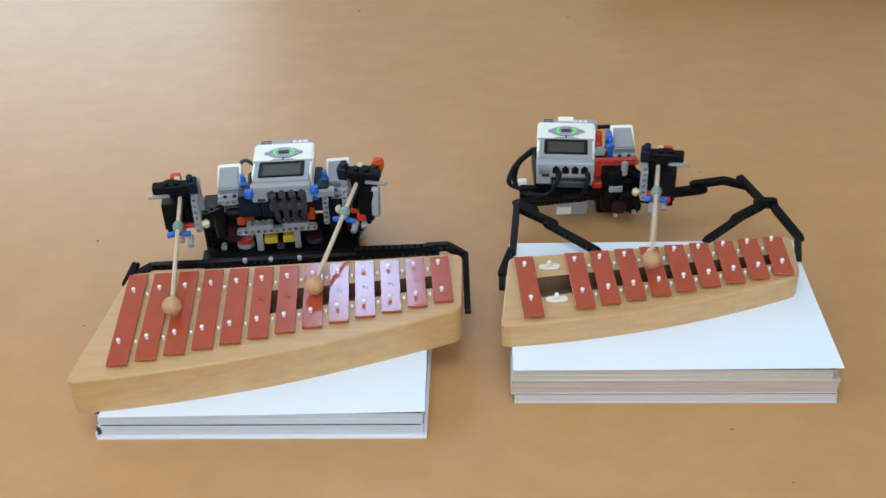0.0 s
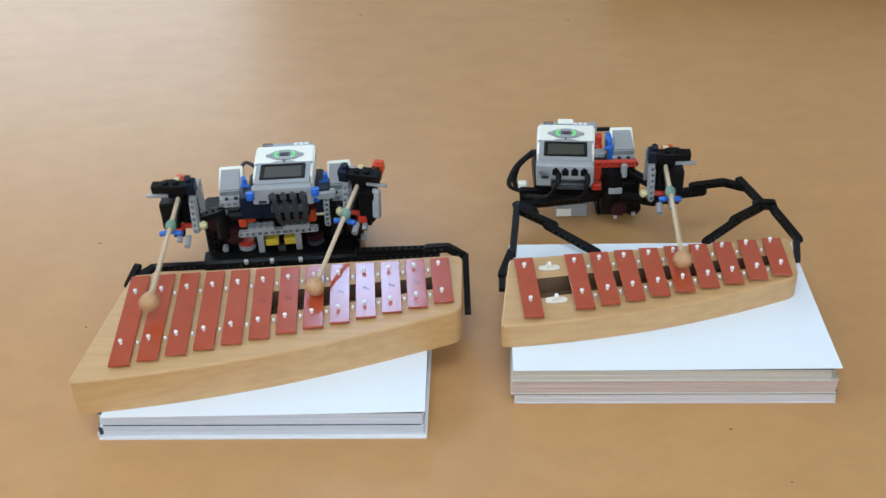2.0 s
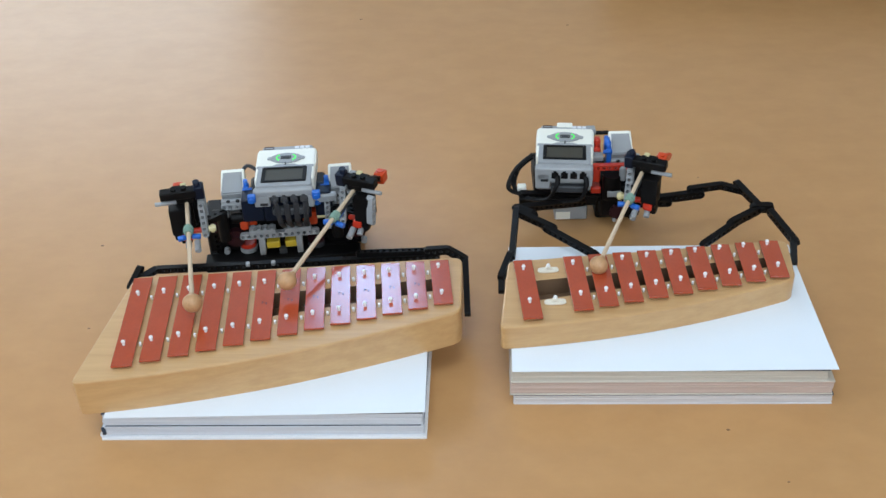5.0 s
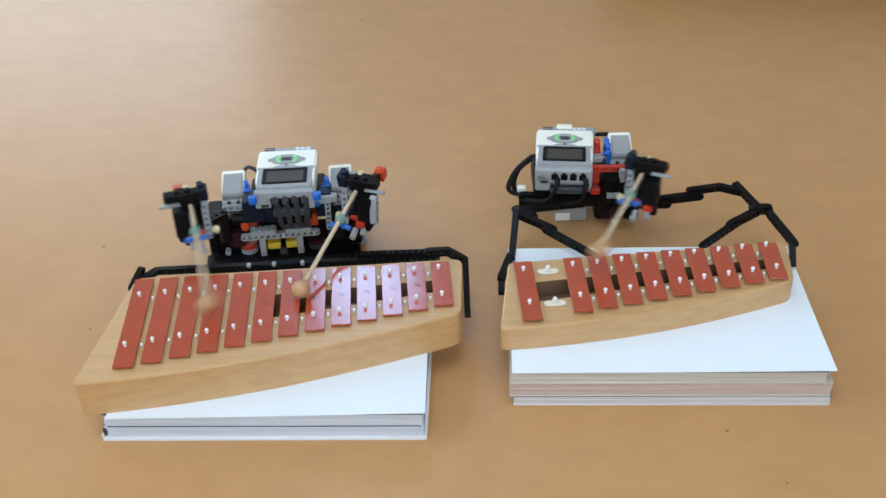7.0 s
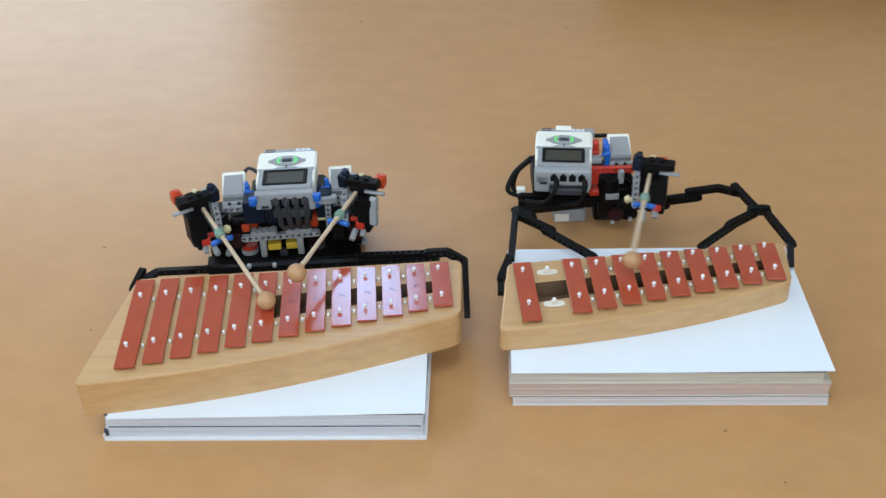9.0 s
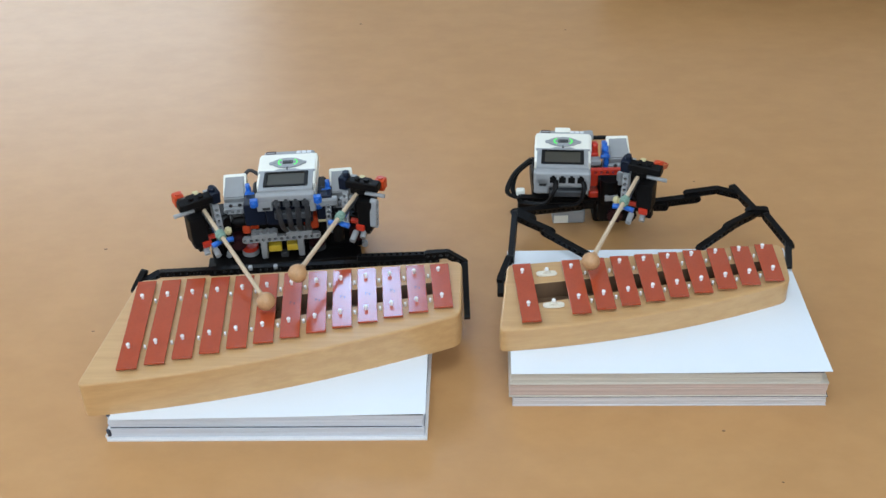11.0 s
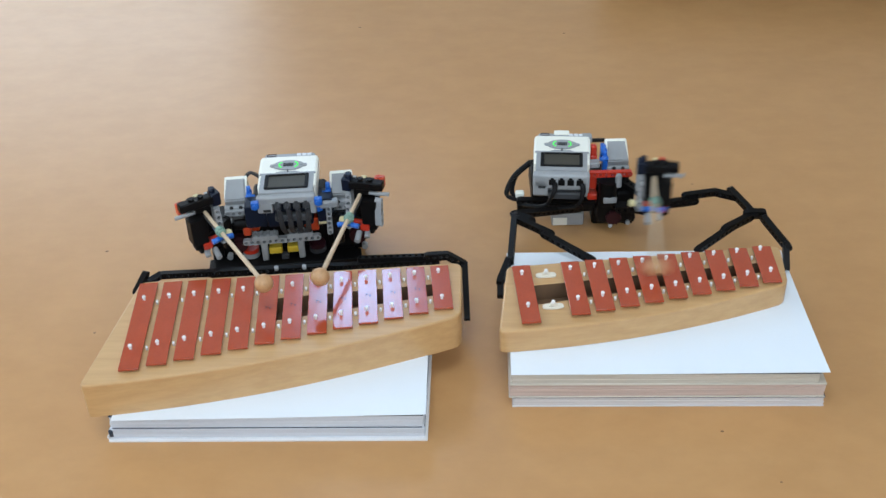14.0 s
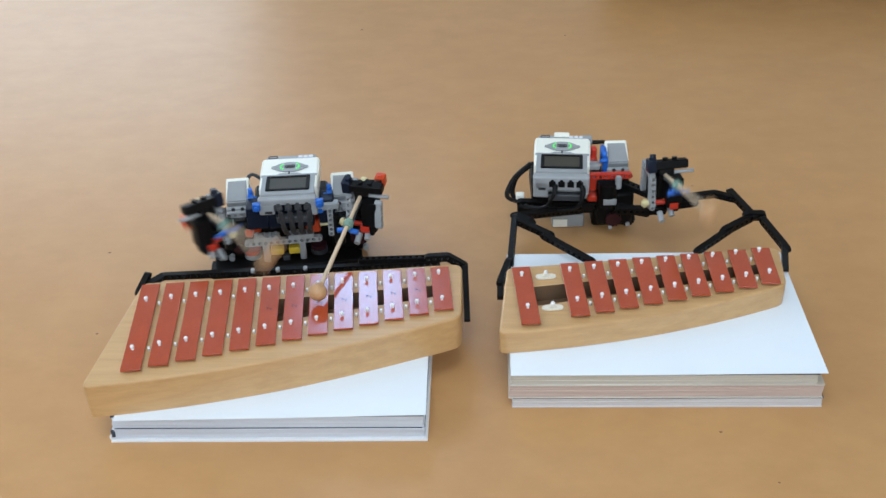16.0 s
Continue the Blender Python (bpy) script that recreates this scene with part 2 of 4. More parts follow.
def pipe(bm, pts, r, seg=8, flat=1.0):
    """A bent tube along a smoothed line of points."""
    pts = [Vector(p) for p in pts]
    line = []
    for i in range(len(pts) - 1):
        p0, p1, p2, p3 = pts[max(i - 1, 0)], pts[i], pts[i + 1], pts[min(i + 2, len(pts) - 1)]
        for s in range(6):
            t = s / 6
            line.append(0.5 * (2 * p1 + (p2 - p0) * t + (2 * p0 - 5 * p1 + 4 * p2 - p3) * t * t + (3 * p1 - p0 - 3 * p2 + p3) * t ** 3))
    line.append(pts[-1])
    rings = []
    for i, p in enumerate(line):
        d = (line[min(i + 1, len(line) - 1)] - line[max(i - 1, 0)]).normalized()
        side = d.cross(Vector((0, 0, 1)))
        side = side.normalized() if side.length > 1e-4 else Vector((1, 0, 0))
        up = side.cross(d)
        rings.append([bm.verts.new(p + side * (r * math.cos(2 * math.pi * k / seg)) + up * (r * flat * math.sin(2 * math.pi * k / seg))) for k in range(seg)])
    for a, b in zip(rings, rings[1:]):
        for k in range(seg):
            bm.faces.new((a[k], a[(k + 1) % seg], b[(k + 1) % seg], b[k]))
    bm.faces.new(rings[0][::-1])
    bm.faces.new(rings[-1])
    return bm


def prism(bm, outline, z0, z1, bevel=0.0, seg=2):
    """An upright solid over a flat outline."""
    o = bmesh.new()
    top = [o.verts.new((x, y, z1)) for x, y in outline]
    bot = [o.verts.new((x, y, z0)) for x, y in outline]
    ft = o.faces.new(top)
    fb = o.faces.new(bot[::-1])
    n = len(outline)
    for i in range(n):
        o.faces.new((top[i], bot[i], bot[(i + 1) % n], top[(i + 1) % n]))
    bmesh.ops.recalc_face_normals(o, faces=o.faces[:])
    if bevel:
        bmesh.ops.bevel(o, geom=list(ft.edges) + list(fb.edges), offset=bevel, segments=seg, affect="EDGES")
    return join(bm, o)


def finish(name, bm, mat, smooth=True):
    bmesh.ops.remove_doubles(bm, verts=bm.verts[:], dist=1e-6)
    bmesh.ops.recalc_face_normals(bm, faces=bm.faces[:])
    for e in bm.edges:
        e.smooth = smooth and len(e.link_faces) == 2 and e.calc_face_angle() < radians(35)
    me = bpy.data.meshes.new(name)
    bm.to_mesh(me)
    bm.free()
    me.materials.append(mat)
    return new(name, me)


def part(name, bm, mat, parent, label="", smooth=True):
    """One mesh under a thing or under a part."""
    ob = finish(name, bm, mat, smooth)
    ob.parent = parent
    return tagged(ob, label)


def thing(name, m, label, category, group=""):
    ob = new(name)
    ob.empty_display_size = 0.02
    ob.matrix_world = m
    return tagged(ob, label, category, group)


def structure(name, bm, mat, label=""):
    return tagged(finish(name, bm, mat, False), label, name.split("_")[0], kind="structure")


# ---- the room: a closed, plain shell with assumed, unseen window openings ----
def wall_with_openings(name, m, wide, z0, z1, holes):
    """A wall 0.2 m thick in the local xz plane; holes, from left to right: (x0, x1, z0, z1)."""
    bm = bmesh.new()
    last = -wide / 2
    for a, b, c, d in holes:
        for x0, x1, p, q in ((last, a, z0, z1), (a, b, z0, c), (a, b, d, z1)):
            box(bm, ((x0 + x1) / 2, 0, (p + q) / 2), (x1 - x0, 0.2, q - p), 0)
        last = b
    box(bm, ((last + wide / 2) / 2, 0, (z0 + z1) / 2), (wide / 2 - last, 0.2, z1 - z0), 0)
    bmesh.ops.transform(bm, matrix=m, verts=bm.verts)
    return structure(name, bm, WALL_P, "plain white painted wall with assumed window openings")


ZF, ZC = -0.74, 1.95 + 0.6
wall_with_openings("wall_north", pose(0, 3.1, 0), 6.4, ZF, ZC, ((-2.80, -0.92, 0.40, 1.48), (-0.82, -0.38, 2.02, 2.50)))
wall_with_openings("wall_south", pose(0, -3.1, 0), 6.4, ZF, ZC, ((-1.1, 2.1, 1.46, 2.50),))
wall_with_openings("wall_west", pose(-3.1, 0, 0, 0, 0, 90), 6.0, ZF, ZC, ((-1.3, 1.1, 0.80, 2.45),))
bm = box(bmesh.new(), (3.1, 0, (ZF + ZC) / 2), (0.2, 6.0, ZC - ZF), 0)
structure("wall_east", bm, WALL_P, "plain white painted wall")
# ceiling, unseen; its opening is cut only for the added top light
bm = bmesh.new()
for x0, x1, y0, y1 in ((-3.2, -0.75, -3.2, 3.2), (0.45, 3.2, -3.2, 3.2), (-0.75, 0.45, -3.2, -1.25), (-0.75, 0.45, -0.25, 3.2)):
    box(bm, ((x0 + x1) / 2, (y0 + y1) / 2, ZC + 0.1), (x1 - x0, y1 - y0, 0.2), 0)
structure("ceiling", bm, CEIL_P, "plain white ceiling with an opening for the added top light")
structure("floor", box(bmesh.new(), (0, 0, ZF - 0.1), (6.4, 6.4, 0.2), 0), FLOOR_M, "brown boarded floor")

# ---- the table ----
table = thing("table", pose(0, 0, 0), "wide table with a smooth pale brown beech laminate top", "table")
part("tabletop", box(bmesh.new(), (0, 0.42, -0.015), (2.6, 2.7, 0.03), 0.003, None, 2), TABLE, table)
for sx in (-1.2, 1.2):
    for sy in (-0.83, 1.67):
        part("leg", box(bmesh.new(), (sx, sy, (ZF - 0.03) / 2), (0.06, 0.06, -ZF - 0.03), 0.003), DGREY_P, table)

# a dark bag assumed at the far side, unseen: only its shade and gloss reach the near part
def bag(m, w, d, h):
    """A soft-sided bag: a puffed, rounded body with two straps and a zip."""
    b = thing("bag", m, "dark brown fabric bag, assumed for an unseen dark object at the far side of the table", "bag")
    bm = box(bmesh.new(), (0, 0, h / 2), (w, d, h), 0.045, None, 4)
    bmesh.ops.subdivide_edges(bm, edges=bm.edges[:], cuts=1, use_grid_fill=True)
    for v in bm.verts:
        u = v.co.z / h
        v.co.x *= 1 + 0.05 * math.sin(math.pi * u)
        v.co.y *= 1 + 0.08 * math.sin(math.pi * u) + 0.02 * math.sin(23 * v.co.x)
    part("body", bm, BAG_M, b)
    for sy in (-0.3, 0.3):
        bm = pipe(bmesh.new(), [(-w * 0.28, sy * d, h - 0.01), (-w * 0.2, sy * d, h + 0.05), (0, sy * d, h + 0.07), (w * 0.2, sy * d, h + 0.05), (w * 0.28, sy * d, h - 0.01)], 0.009, 10, 0.5)
        part("strap", bm, BAG_M, b)
    part("zip", box(bmesh.new(), (0, 0, h), (w * 0.8, 0.012, 0.004), 0.001), BLACK_P, b)
    return b


bag(pose(0.62, 1.412, 0, 0, 0, -3), 0.76, 0.34, 0.14)

# small stains on the tabletop
for x, y, r in ((-0.276, 1.095, 0.0022), (0.121, 1.05, 0.0018), (0.231, -0.040, 0.0016), (-0.562, 0.323, 0.002), (-0.526, 0.140, 0.0016), (0.279, 0.487, 0.0014), (0.509, 0.197, 0.0015), (0.279, -0.116, 0.0012)):
    bm = ball(bmesh.new(), (x, y, 0.0), r, (1.3, 1, 0.25), 10, 6)
    tagged(finish("table_stain", bm, SPOT), "tiny dark brown speck on the tabletop", "stain", "specks on the table")


# ---- books under the instruments ----
def paper(w, d, lift, start):
    """A thin stiff sheet whose front edge stands a little off its support towards one end."""
    bm = bmesh.new()
    nx, ny = 24, 12
    rows = []
    for top in (0.0, 0.0007):
        grid = []
        for j in range(ny + 1):
            for i in range(nx + 1):
                u, v = i / nx, j / ny
                s = max(0.0, (u - start) / (1 - start))
                z = lift * s * s * (3 - 2 * s) * max(0.0, 1 - v / 0.8) ** 2
                grid.append(bm.verts.new((u * w, v * d - 0.84 * z, top + z)))
        rows.append(grid)
    at = lambda k, i, j: rows[k][j * (nx + 1) + i]
    for j in range(ny):
        for i in range(nx):
            bm.faces.new((at(1, i, j), at(1, i + 1, j), at(1, i + 1, j + 1), at(1, i, j + 1)))
            bm.faces.new((at(0, i, j), at(0, i, j + 1), at(0, i + 1, j + 1), at(0, i + 1, j)))
    for i in range(nx):
        bm.faces.new((at(0, i, 0), at(0, i + 1, 0), at(1, i + 1, 0), at(1, i, 0)))
        bm.faces.new((at(0, i + 1, ny), at(0, i, ny), at(1, i, ny), at(1, i + 1, ny)))
    for j in range(ny):
        bm.faces.new((at(0, 0, j + 1), at(0, 0, j), at(1, 0, j), at(1, 0, j + 1)))
        bm.faces.new((at(0, nx, j), at(0, nx, j + 1), at(1, nx, j + 1), at(1, nx, j)))
    return bm


def book(m, w, d, h, pages, cover, label, cover_h=0.0012, inset=0.003, top=None):
    """A lying book: lower cover, page block in sections, thin dark upper cover."""
    b = thing("book", m, label, "book", "books under the glockenspiels")
    part("back_cover", box(bmesh.new(), (w / 2, d / 2, cover_h / 2), (w, d, cover_h), 0.0005), cover, b)
    bm = bmesh.new()
    n = 5
    for i in range(n):
        z0, z1 = cover_h + (h - cover_h - 0.0006) * i / n, cover_h + (h - cover_h - 0.0006) * (i + 1) / n
        j = random.uniform(-0.0010, 0.0010)
        box(bm, (w / 2 + j, d / 2 + random.uniform(0.0, 0.0008), (z0 + z1) / 2), (w - 2 * inset, d - 2 * inset, z1 - z0 - 0.0001), 0.0003)
    part("page_block", bm, pages, b)
    part("front_cover", box(bmesh.new(), (w / 2 + 0.0006, d / 2 + 0.0004, h - 0.0003), (w - 2 * inset + 0.001, d - 2 * inset + 0.001, 0.0008), 0), top or DARK_COVER, b, "thin page-coloured cover" if top else "dark thin cover")
    return b


lower = book(pose(-0.4515, -0.0565, 0, 0, 0, 0.3), 0.357, 0.25, 0.0198, PAGES, COVER, "thick white paperback lying flat on the table", 0.0034, inset=0.0035)
bm = pipe(bmesh.new(), [(0.006, 0.003, 0.002), (0.0006, 0.003, 0.0030), (-0.0006, 0.003, 0.0065), (0.0012, 0.003, 0.0095)], 0.0012, 6)
part("spine_edge", bm, COVER, lower, "bent white spine edge")
part("spine_lining", box(bmesh.new(), (0.0030, 0.125, 0.0105), (0.0050, 0.2460, 0.0110), 0.0016), DARK_COVER, lower, "dark spine lining")
upper = book(pose(-0.4475, -0.0565, 0.0198, 0, 0, 0.2), 0.3500, 0.246, 0.0180, PAGES, PAGES, "white paperback lying on another book", 0.0008, inset=0.0015)
bm = box(bmesh.new(), (0.1755, 0.1225, 0.0006), (0.3440, 0.2440, 0.0009), 0)
part("lower_cover_edge", bm, DARK_COVER, upper, "dark line of the lower cover")
sheet = finish("paper_sheet", paper(0.3463, 0.25, 0.0042, 0.45), PAPER)
sheet.matrix_world = pose(-0.4411, -0.0616, 0.0379, 0, 0, 1.3)
tagged(sheet, "smooth white paper sheet on top of the books", "paper", "white sheets on the books")

book(pose(0.000, 0.0, 0, 0, 0, 0), 0.3515, 0.242, 0.0135, PAGES_WARM, PAGES_WARM, "white paperback at the bottom of a stack", 0.0012, inset=0.001)
book(pose(-0.004, 0.0005, 0.0135), 0.3545, 0.242, 0.0185, PAGES_PINK, PAGES_CREAM, "thick book with pinkish worn page edges in a stack", 0.001, inset=0.001, top=PAGES_CREAM)
book(pose(-0.003, 0.0005, 0.0320), 0.347, 0.241, 0.0151, PAGES_CREAM, PAGES_CREAM, "cream paged book with dark cover near a stack's top", 0.0009, inset=0.002)
sheet = finish("paper_sheet", paper(0.3522, 0.240, 0.0036, 0.45), PAPER)
sheet.matrix_world = pose(-0.0014, 0.0011, 0.0472, 0, 0, 0.2)
tagged(sheet, "large smooth white paper sheet on top of the book stack", "paper", "white sheets on the books")


# ---- glockenspiels ----
def rounded(corners, radii, seg=6):
    """An outline with each corner rounded."""
    out, n = [], len(corners)
    for i, r in enumerate(radii):
        p, a, b = Vector(corners[i]), Vector(corners[i - 1]), Vector(corners[(i + 1) % n])
        if r <= 0:
            out.append(p)
            continue
        u, v = (a - p).normalized() * r, (b - p).normalized() * r
        for s in range(seg + 1):
            t = s / seg
            out.append((1 - t) ** 2 * (p + u) + 2 * t * (1 - t) * p + t * t * (p + v))
    return out


def resonator(outline, slot, z0, z1):
    """A wooden body with a slot through its top and softly rounded upper edges."""
    bm = bmesh.new()
    depth = z1 - 0.022
    inset = []
    n = len(outline)
    for i in range(n):
        a, p, b = outline[i - 1], outline[i], outline[(i + 1) % n]
        d = (b - a).normalized()
        inset.append(p + Vector((-d.y, d.x)) * 0.0022)
    levels = [(outline, z0), (outline, z1 - 0.0022), ([p * 0.7 + q * 0.3 for p, q in zip(outline, inset)], z1 - 0.0007), (inset, z1)]
    rings = [[bm.verts.new((p.x, p.y, z)) for p in loop] for loop, z in levels]
    for a, b in zip(rings, rings[1:]):
        for i in range(n):
            bm.faces.new((a[i], a[(i + 1) % n], b[(i + 1) % n], b[i]))
    bm.faces.new(rings[0][::-1])
    s_top = [bm.verts.new((x, y, z1)) for x, y in slot]
    s_bot = [bm.verts.new((x, y, depth)) for x, y in slot]
    k = len(slot)
    for i in range(k):
        # slot walls and floor take the colour with shade painted in
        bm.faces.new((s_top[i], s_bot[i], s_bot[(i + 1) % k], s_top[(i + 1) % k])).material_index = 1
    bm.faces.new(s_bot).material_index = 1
    edges = []
    for ring in (rings[-1], s_top):
        for i in range(len(ring)):
            edges.append(bm.edges.get((ring[i], ring[(i + 1) % len(ring)])))
    bmesh.ops.triangle_fill(bm, use_beauty=True, edges=edges)
    return bm


def lerp(a, b, t):
    return Vector(a) * (1 - t) + Vector(b) * t


def bar_mesh(length, width):
    """A sounding plate with softly ground edges, lying along y."""
    bm = box(bmesh.new(), (0, 0, 0), (width, length, 0.0026), 0.0003, None, 1)
    return bm


def pin_mesh():
    bm = rod(bmesh.new(), (0, 0, -0.008), (0, 0, 0.0042), 0.0016, 10)
    ball(bm, (0, 0, 0.0040), 0.0024, (1, 1, 0.95), 14, 9)
    return bm


def glockenspiel(label, corners, bow, z0, z1, backs, fronts, slots, missing, pins, marks, slot_from=0.02, bar_lift=0.0048):
    """corners: front left, front right, back right, back left. backs, fronts: ends of the first and last bar's centre line."""
    g = thing("glockenspiel", pose(0, 0, 0), label, "glockenspiel", "glockenspiels on books")
    fl, fr, br, bl = [Vector(c) for c in corners]
    edge = []
    side = (fr - fl).normalized()
    outw = Vector((side.y, -side.x))
    for i in range(1, 16):
        t = i / 16
        edge.append(fl.lerp(fr, t) + outw * bow * 4 * t * (1 - t))
    full = [fl] + edge + [fr, br, bl]
    outline = rounded([tuple(p) for p in full], [0.010] + [0] * 15 + [0.012, 0.014, 0.008])
    (b0, b1), (f0, f1) = backs, fronts
    q = lambda a, b, u, v: lerp(lerp(a[0], a[1], u), lerp(b[0], b[1], u), v)
    slot = [q(backs, fronts, slot_from, 0.66), q(backs, fronts, 0.985, 0.62), q(backs, fronts, 0.985, 0.36), q(backs, fronts, slot_from, 0.32)]
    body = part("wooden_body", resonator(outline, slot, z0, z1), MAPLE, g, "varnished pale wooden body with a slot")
    body.data.materials.append(CAVITY_SHADE)
    zb = z1 + bar_lift
    for i in range(slots):
        u = i / (slots - 1)
        a, b = lerp(b0, b1, u), lerp(f0, f1, u)
        d = a - b
        ang = math.degrees(math.atan2(-d.x, d.y))
        pa, pb = lerp(pins[0][0], pins[0][1], u), lerp(pins[1][0], pins[1][1], u)
        mid = (a + b) / 2
        if i in missing:
            for p in (pa, pb):
                bm = bmesh.new()
                prism(bm, [(0.0125 * math.copysign(abs(math.cos(k * math.pi / 10)) ** 0.6, math.cos(k * math.pi / 10)), 0.0052 * math.copysign(abs(math.sin(k * math.pi / 10)) ** 0.6, math.sin(k * math.pi / 10))) for k in range(20)], 0, 0.0022, 0.0006)
                fe = part("felt_pad", bm, FELT, g, "ivory felt pad with an empty pin")
                fe.matrix_local = pose(p.x, p.y, z1 + 0.0002, 0, 0, ang)
                ridge = bmesh.new()
                for w, h in ((0.0105, 0.0022), (0.0065, 0.0042)):
                    box(ridge, (0, 0, h / 2), (w, 0.0044, h), 0.0006)
                rd = part("ridge", ridge, FELT, fe)
                rd.matrix_local = pose(0, 0, 0.0018)
                pe = part("pin", pin_mesh(), PEG, g)
                pe.matrix_local = pose(p.x, p.y, z1 + 0.0042)
            continue
        bar = part("bar", bar_mesh(d.length, 0.0222), BAR_RED, g, "red lacquered metal bar")
        here = pose(mid.x, mid.y, zb, 0, 0, ang)
        bar.matrix_local = here
        for p in (pa, pb):
            pe = part("pin", pin_mesh(), PEG, bar, "pale metal pin")
            pe.matrix_local = here.inverted() @ pose(p.x, p.y, zb + 0.0016, random.uniform(-4, 4), random.uniform(-4, 4))
        if i in marks:
            bm = bmesh.new()
            box(bm, (-0.0022, 0, 0), (0.0007, 0.0052, 0.0002), 0)
            box(bm, (-0.0008, 0.0009, 0), (0.0022, 0.0007, 0.0002), 0)
            box(bm, (0.0024, -0.002, 0), (0.0014, 0.0034, 0.0002), 0)
            mk = part("stamped_mark", bm, MAROON_P, bar, "small stamped note mark")
            mk.matrix_local = pose(0.0005, 0.001, 0.00145)
        if i < slots - 1 and i + 1 not in missing:
            for k in (0.24, 0.78):
                u2 = (i + 0.5) / (slots - 1)
                p = lerp(lerp(b0, b1, u2), lerp(f0, f1, u2), k)
                sp = part("spacer", rod(bmesh.new(), (0, 0, 0), (0, 0, 0.0050), 0.0014, 8), PEG, g)
                sp.matrix_local = pose(p.x, p.y, z1)
    return g


glockenspiel("pale wooden glockenspiel with thirteen red metal bars", ((-0.4690, -0.0575), (-0.0575, 0.0632), (-0.0583, 0.1700), (-0.4490, 0.1340)), 0.0160, 0.0388, 0.0840,
             ((-0.4360, 0.1251), (-0.0860, 0.1564)), ((-0.4191, -0.0345), (-0.0777, 0.0720)), 13, (), (((-0.4329, 0.0911), (-0.0865, 0.1418)), ((-0.4254, 0.0005), (-0.0805, 0.0896))), (5, 6, 7, 8, 9, 10, 11), 0.44, 0.0034)
glockenspiel("pale wooden glockenspiel with red metal bars, one bar missing", ((-0.0146, 0.0385), (0.3300, 0.1285), (0.3367, 0.2081), (-0.0035, 0.1675)), 0.0148, 0.0484, 0.0785,
             ((0.0135, 0.1610), (0.3111, 0.1980)), ((0.0229, 0.0496), (0.3100, 0.1248)), 11, (1,), (((0.0142, 0.1421), (0.3080, 0.1899)), ((0.0199, 0.0781), (0.3113, 0.1444))), ())


# ---- robots ----
def control_brick(parent, m, lit):
    """The programmable brick: white shell, grey face with a screen, button pad, port end. Local: x across, y back, z up from the top face."""
    wide = Matrix.Diagonal((1.06, 1, 1, 1))

    def shaped(bm):
        bmesh.ops.transform(bm, matrix=wide, verts=bm.verts)
        return bm

    bm = bmesh.new()
    box(bm, (0, 0.018, -0.013), (0.0715, 0.072, 0.026), 0.0035, None, 3)
    box(bm, (0, 0.033, -0.010), (0.0735, 0.034, 0.018), 0.002, None, 2)
    body = part("control_brick", shaped(bm), WHITE_P, parent, "white and grey programmable brick")
    body.matrix_local = m

    def sub(name, bm, mat, label=""):
        return part(name, shaped(bm), mat, body, label)

    low = 0.0 if lit else 0.014
    sub("lower_shell", box(bmesh.new(), (0, 0.010 + low, -0.034 + low / 4), (0.068, 0.088 - low, 0.018 - low / 2), 0.002), GREY_P if lit else BLACK_P, "grey lower shell" if lit else "dark lower shell")
    bm = bmesh.new()
    prism(bm, [(-0.0325, -0.034), (0.0325, -0.034), (0.0325, 0.0085), (0.0345, 0.0085), (0.0345, 0.0125), (0.016, 0.0125), (0.010, 0.0160), (-0.010, 0.0160), (-0.016, 0.0125), (-0.0345, 0.0125), (-0.0345, 0.0085), (-0.0325, 0.0085)], -0.012, 0.0012, 0.0007)
    sub("faceplate", bm, GREY_P, "grey face around the screen")
    bm = bmesh.new()
    back, deep, run = (0.0045, 0.023, 0.0135) if lit else (0.0075, 0.0115, 0.0105)
    box(bm, (0, -0.031 - run / 2, -0.001 - deep / 2), (0.0715, run, deep), 0.0042, None, 3)
    box(bm, (-0.026, -0.045 + back, -0.022 + low * 0.3), (0.0185, 0.008, 0.024 - low * 0.6), 0.0012)
    box(bm, (0.0315, -0.045 + back, -0.020), (0.0075, 0.008, 0.018), 0.0012)
    sub("port_end", bm, GREY_P, "grey rounded end with cable sockets")
    for k in range(4):
        x = -0.011 + 0.0115 * k
        up = 0.003 if lit else 0.0
        bm = box(bmesh.new(), (x, -0.0485 + back, -0.0150 + up), (0.0085, 0.0036, 0.0090), 0.0006)
        box(bm, (x, -0.0488 + back, -0.0095 + up), (0.004, 0.003, 0.003), 0.0004)
        sub("socket", bm, BLACK_P if lit else DGREY_P)
    sub("lower_port_end", box(bmesh.new(), (0.006, -0.044 + back, -0.035), (0.044, 0.010, 0.010), 0.0015), DGREY_P)
    sub("label_slot", box(bmesh.new(), (-0.024, -0.0493 + back, -0.0215 if not lit else -0.020), (0.009, 0.0008, 0.0035), 0), INK)
    bm = bmesh.new()
    for c, q in (((0, 0.0048, 0.0018), (0.0525, 0.0034, 0.0026)), ((0, -0.0248, 0.0018), (0.0525, 0.0030, 0.0026)), ((-0.0245, -0.0100, 0.0018), (0.0046, 0.030, 0.0026)), ((0.0245, -0.0100, 0.0018), (0.0046, 0.030, 0.0026))):
        box(bm, c, q, 0.0004)
    sub("screen_frame", bm, BLACK_P, "dark screen frame")
    sub("screen", box(bmesh.new(), (0, -0.0100, 0.0011), (0.0470, 0.0275, 0.0016), 0), SCREEN, "grey green liquid crystal display")
    out = []
    for k in range(40):
        a = 2 * math.pi * k / 40
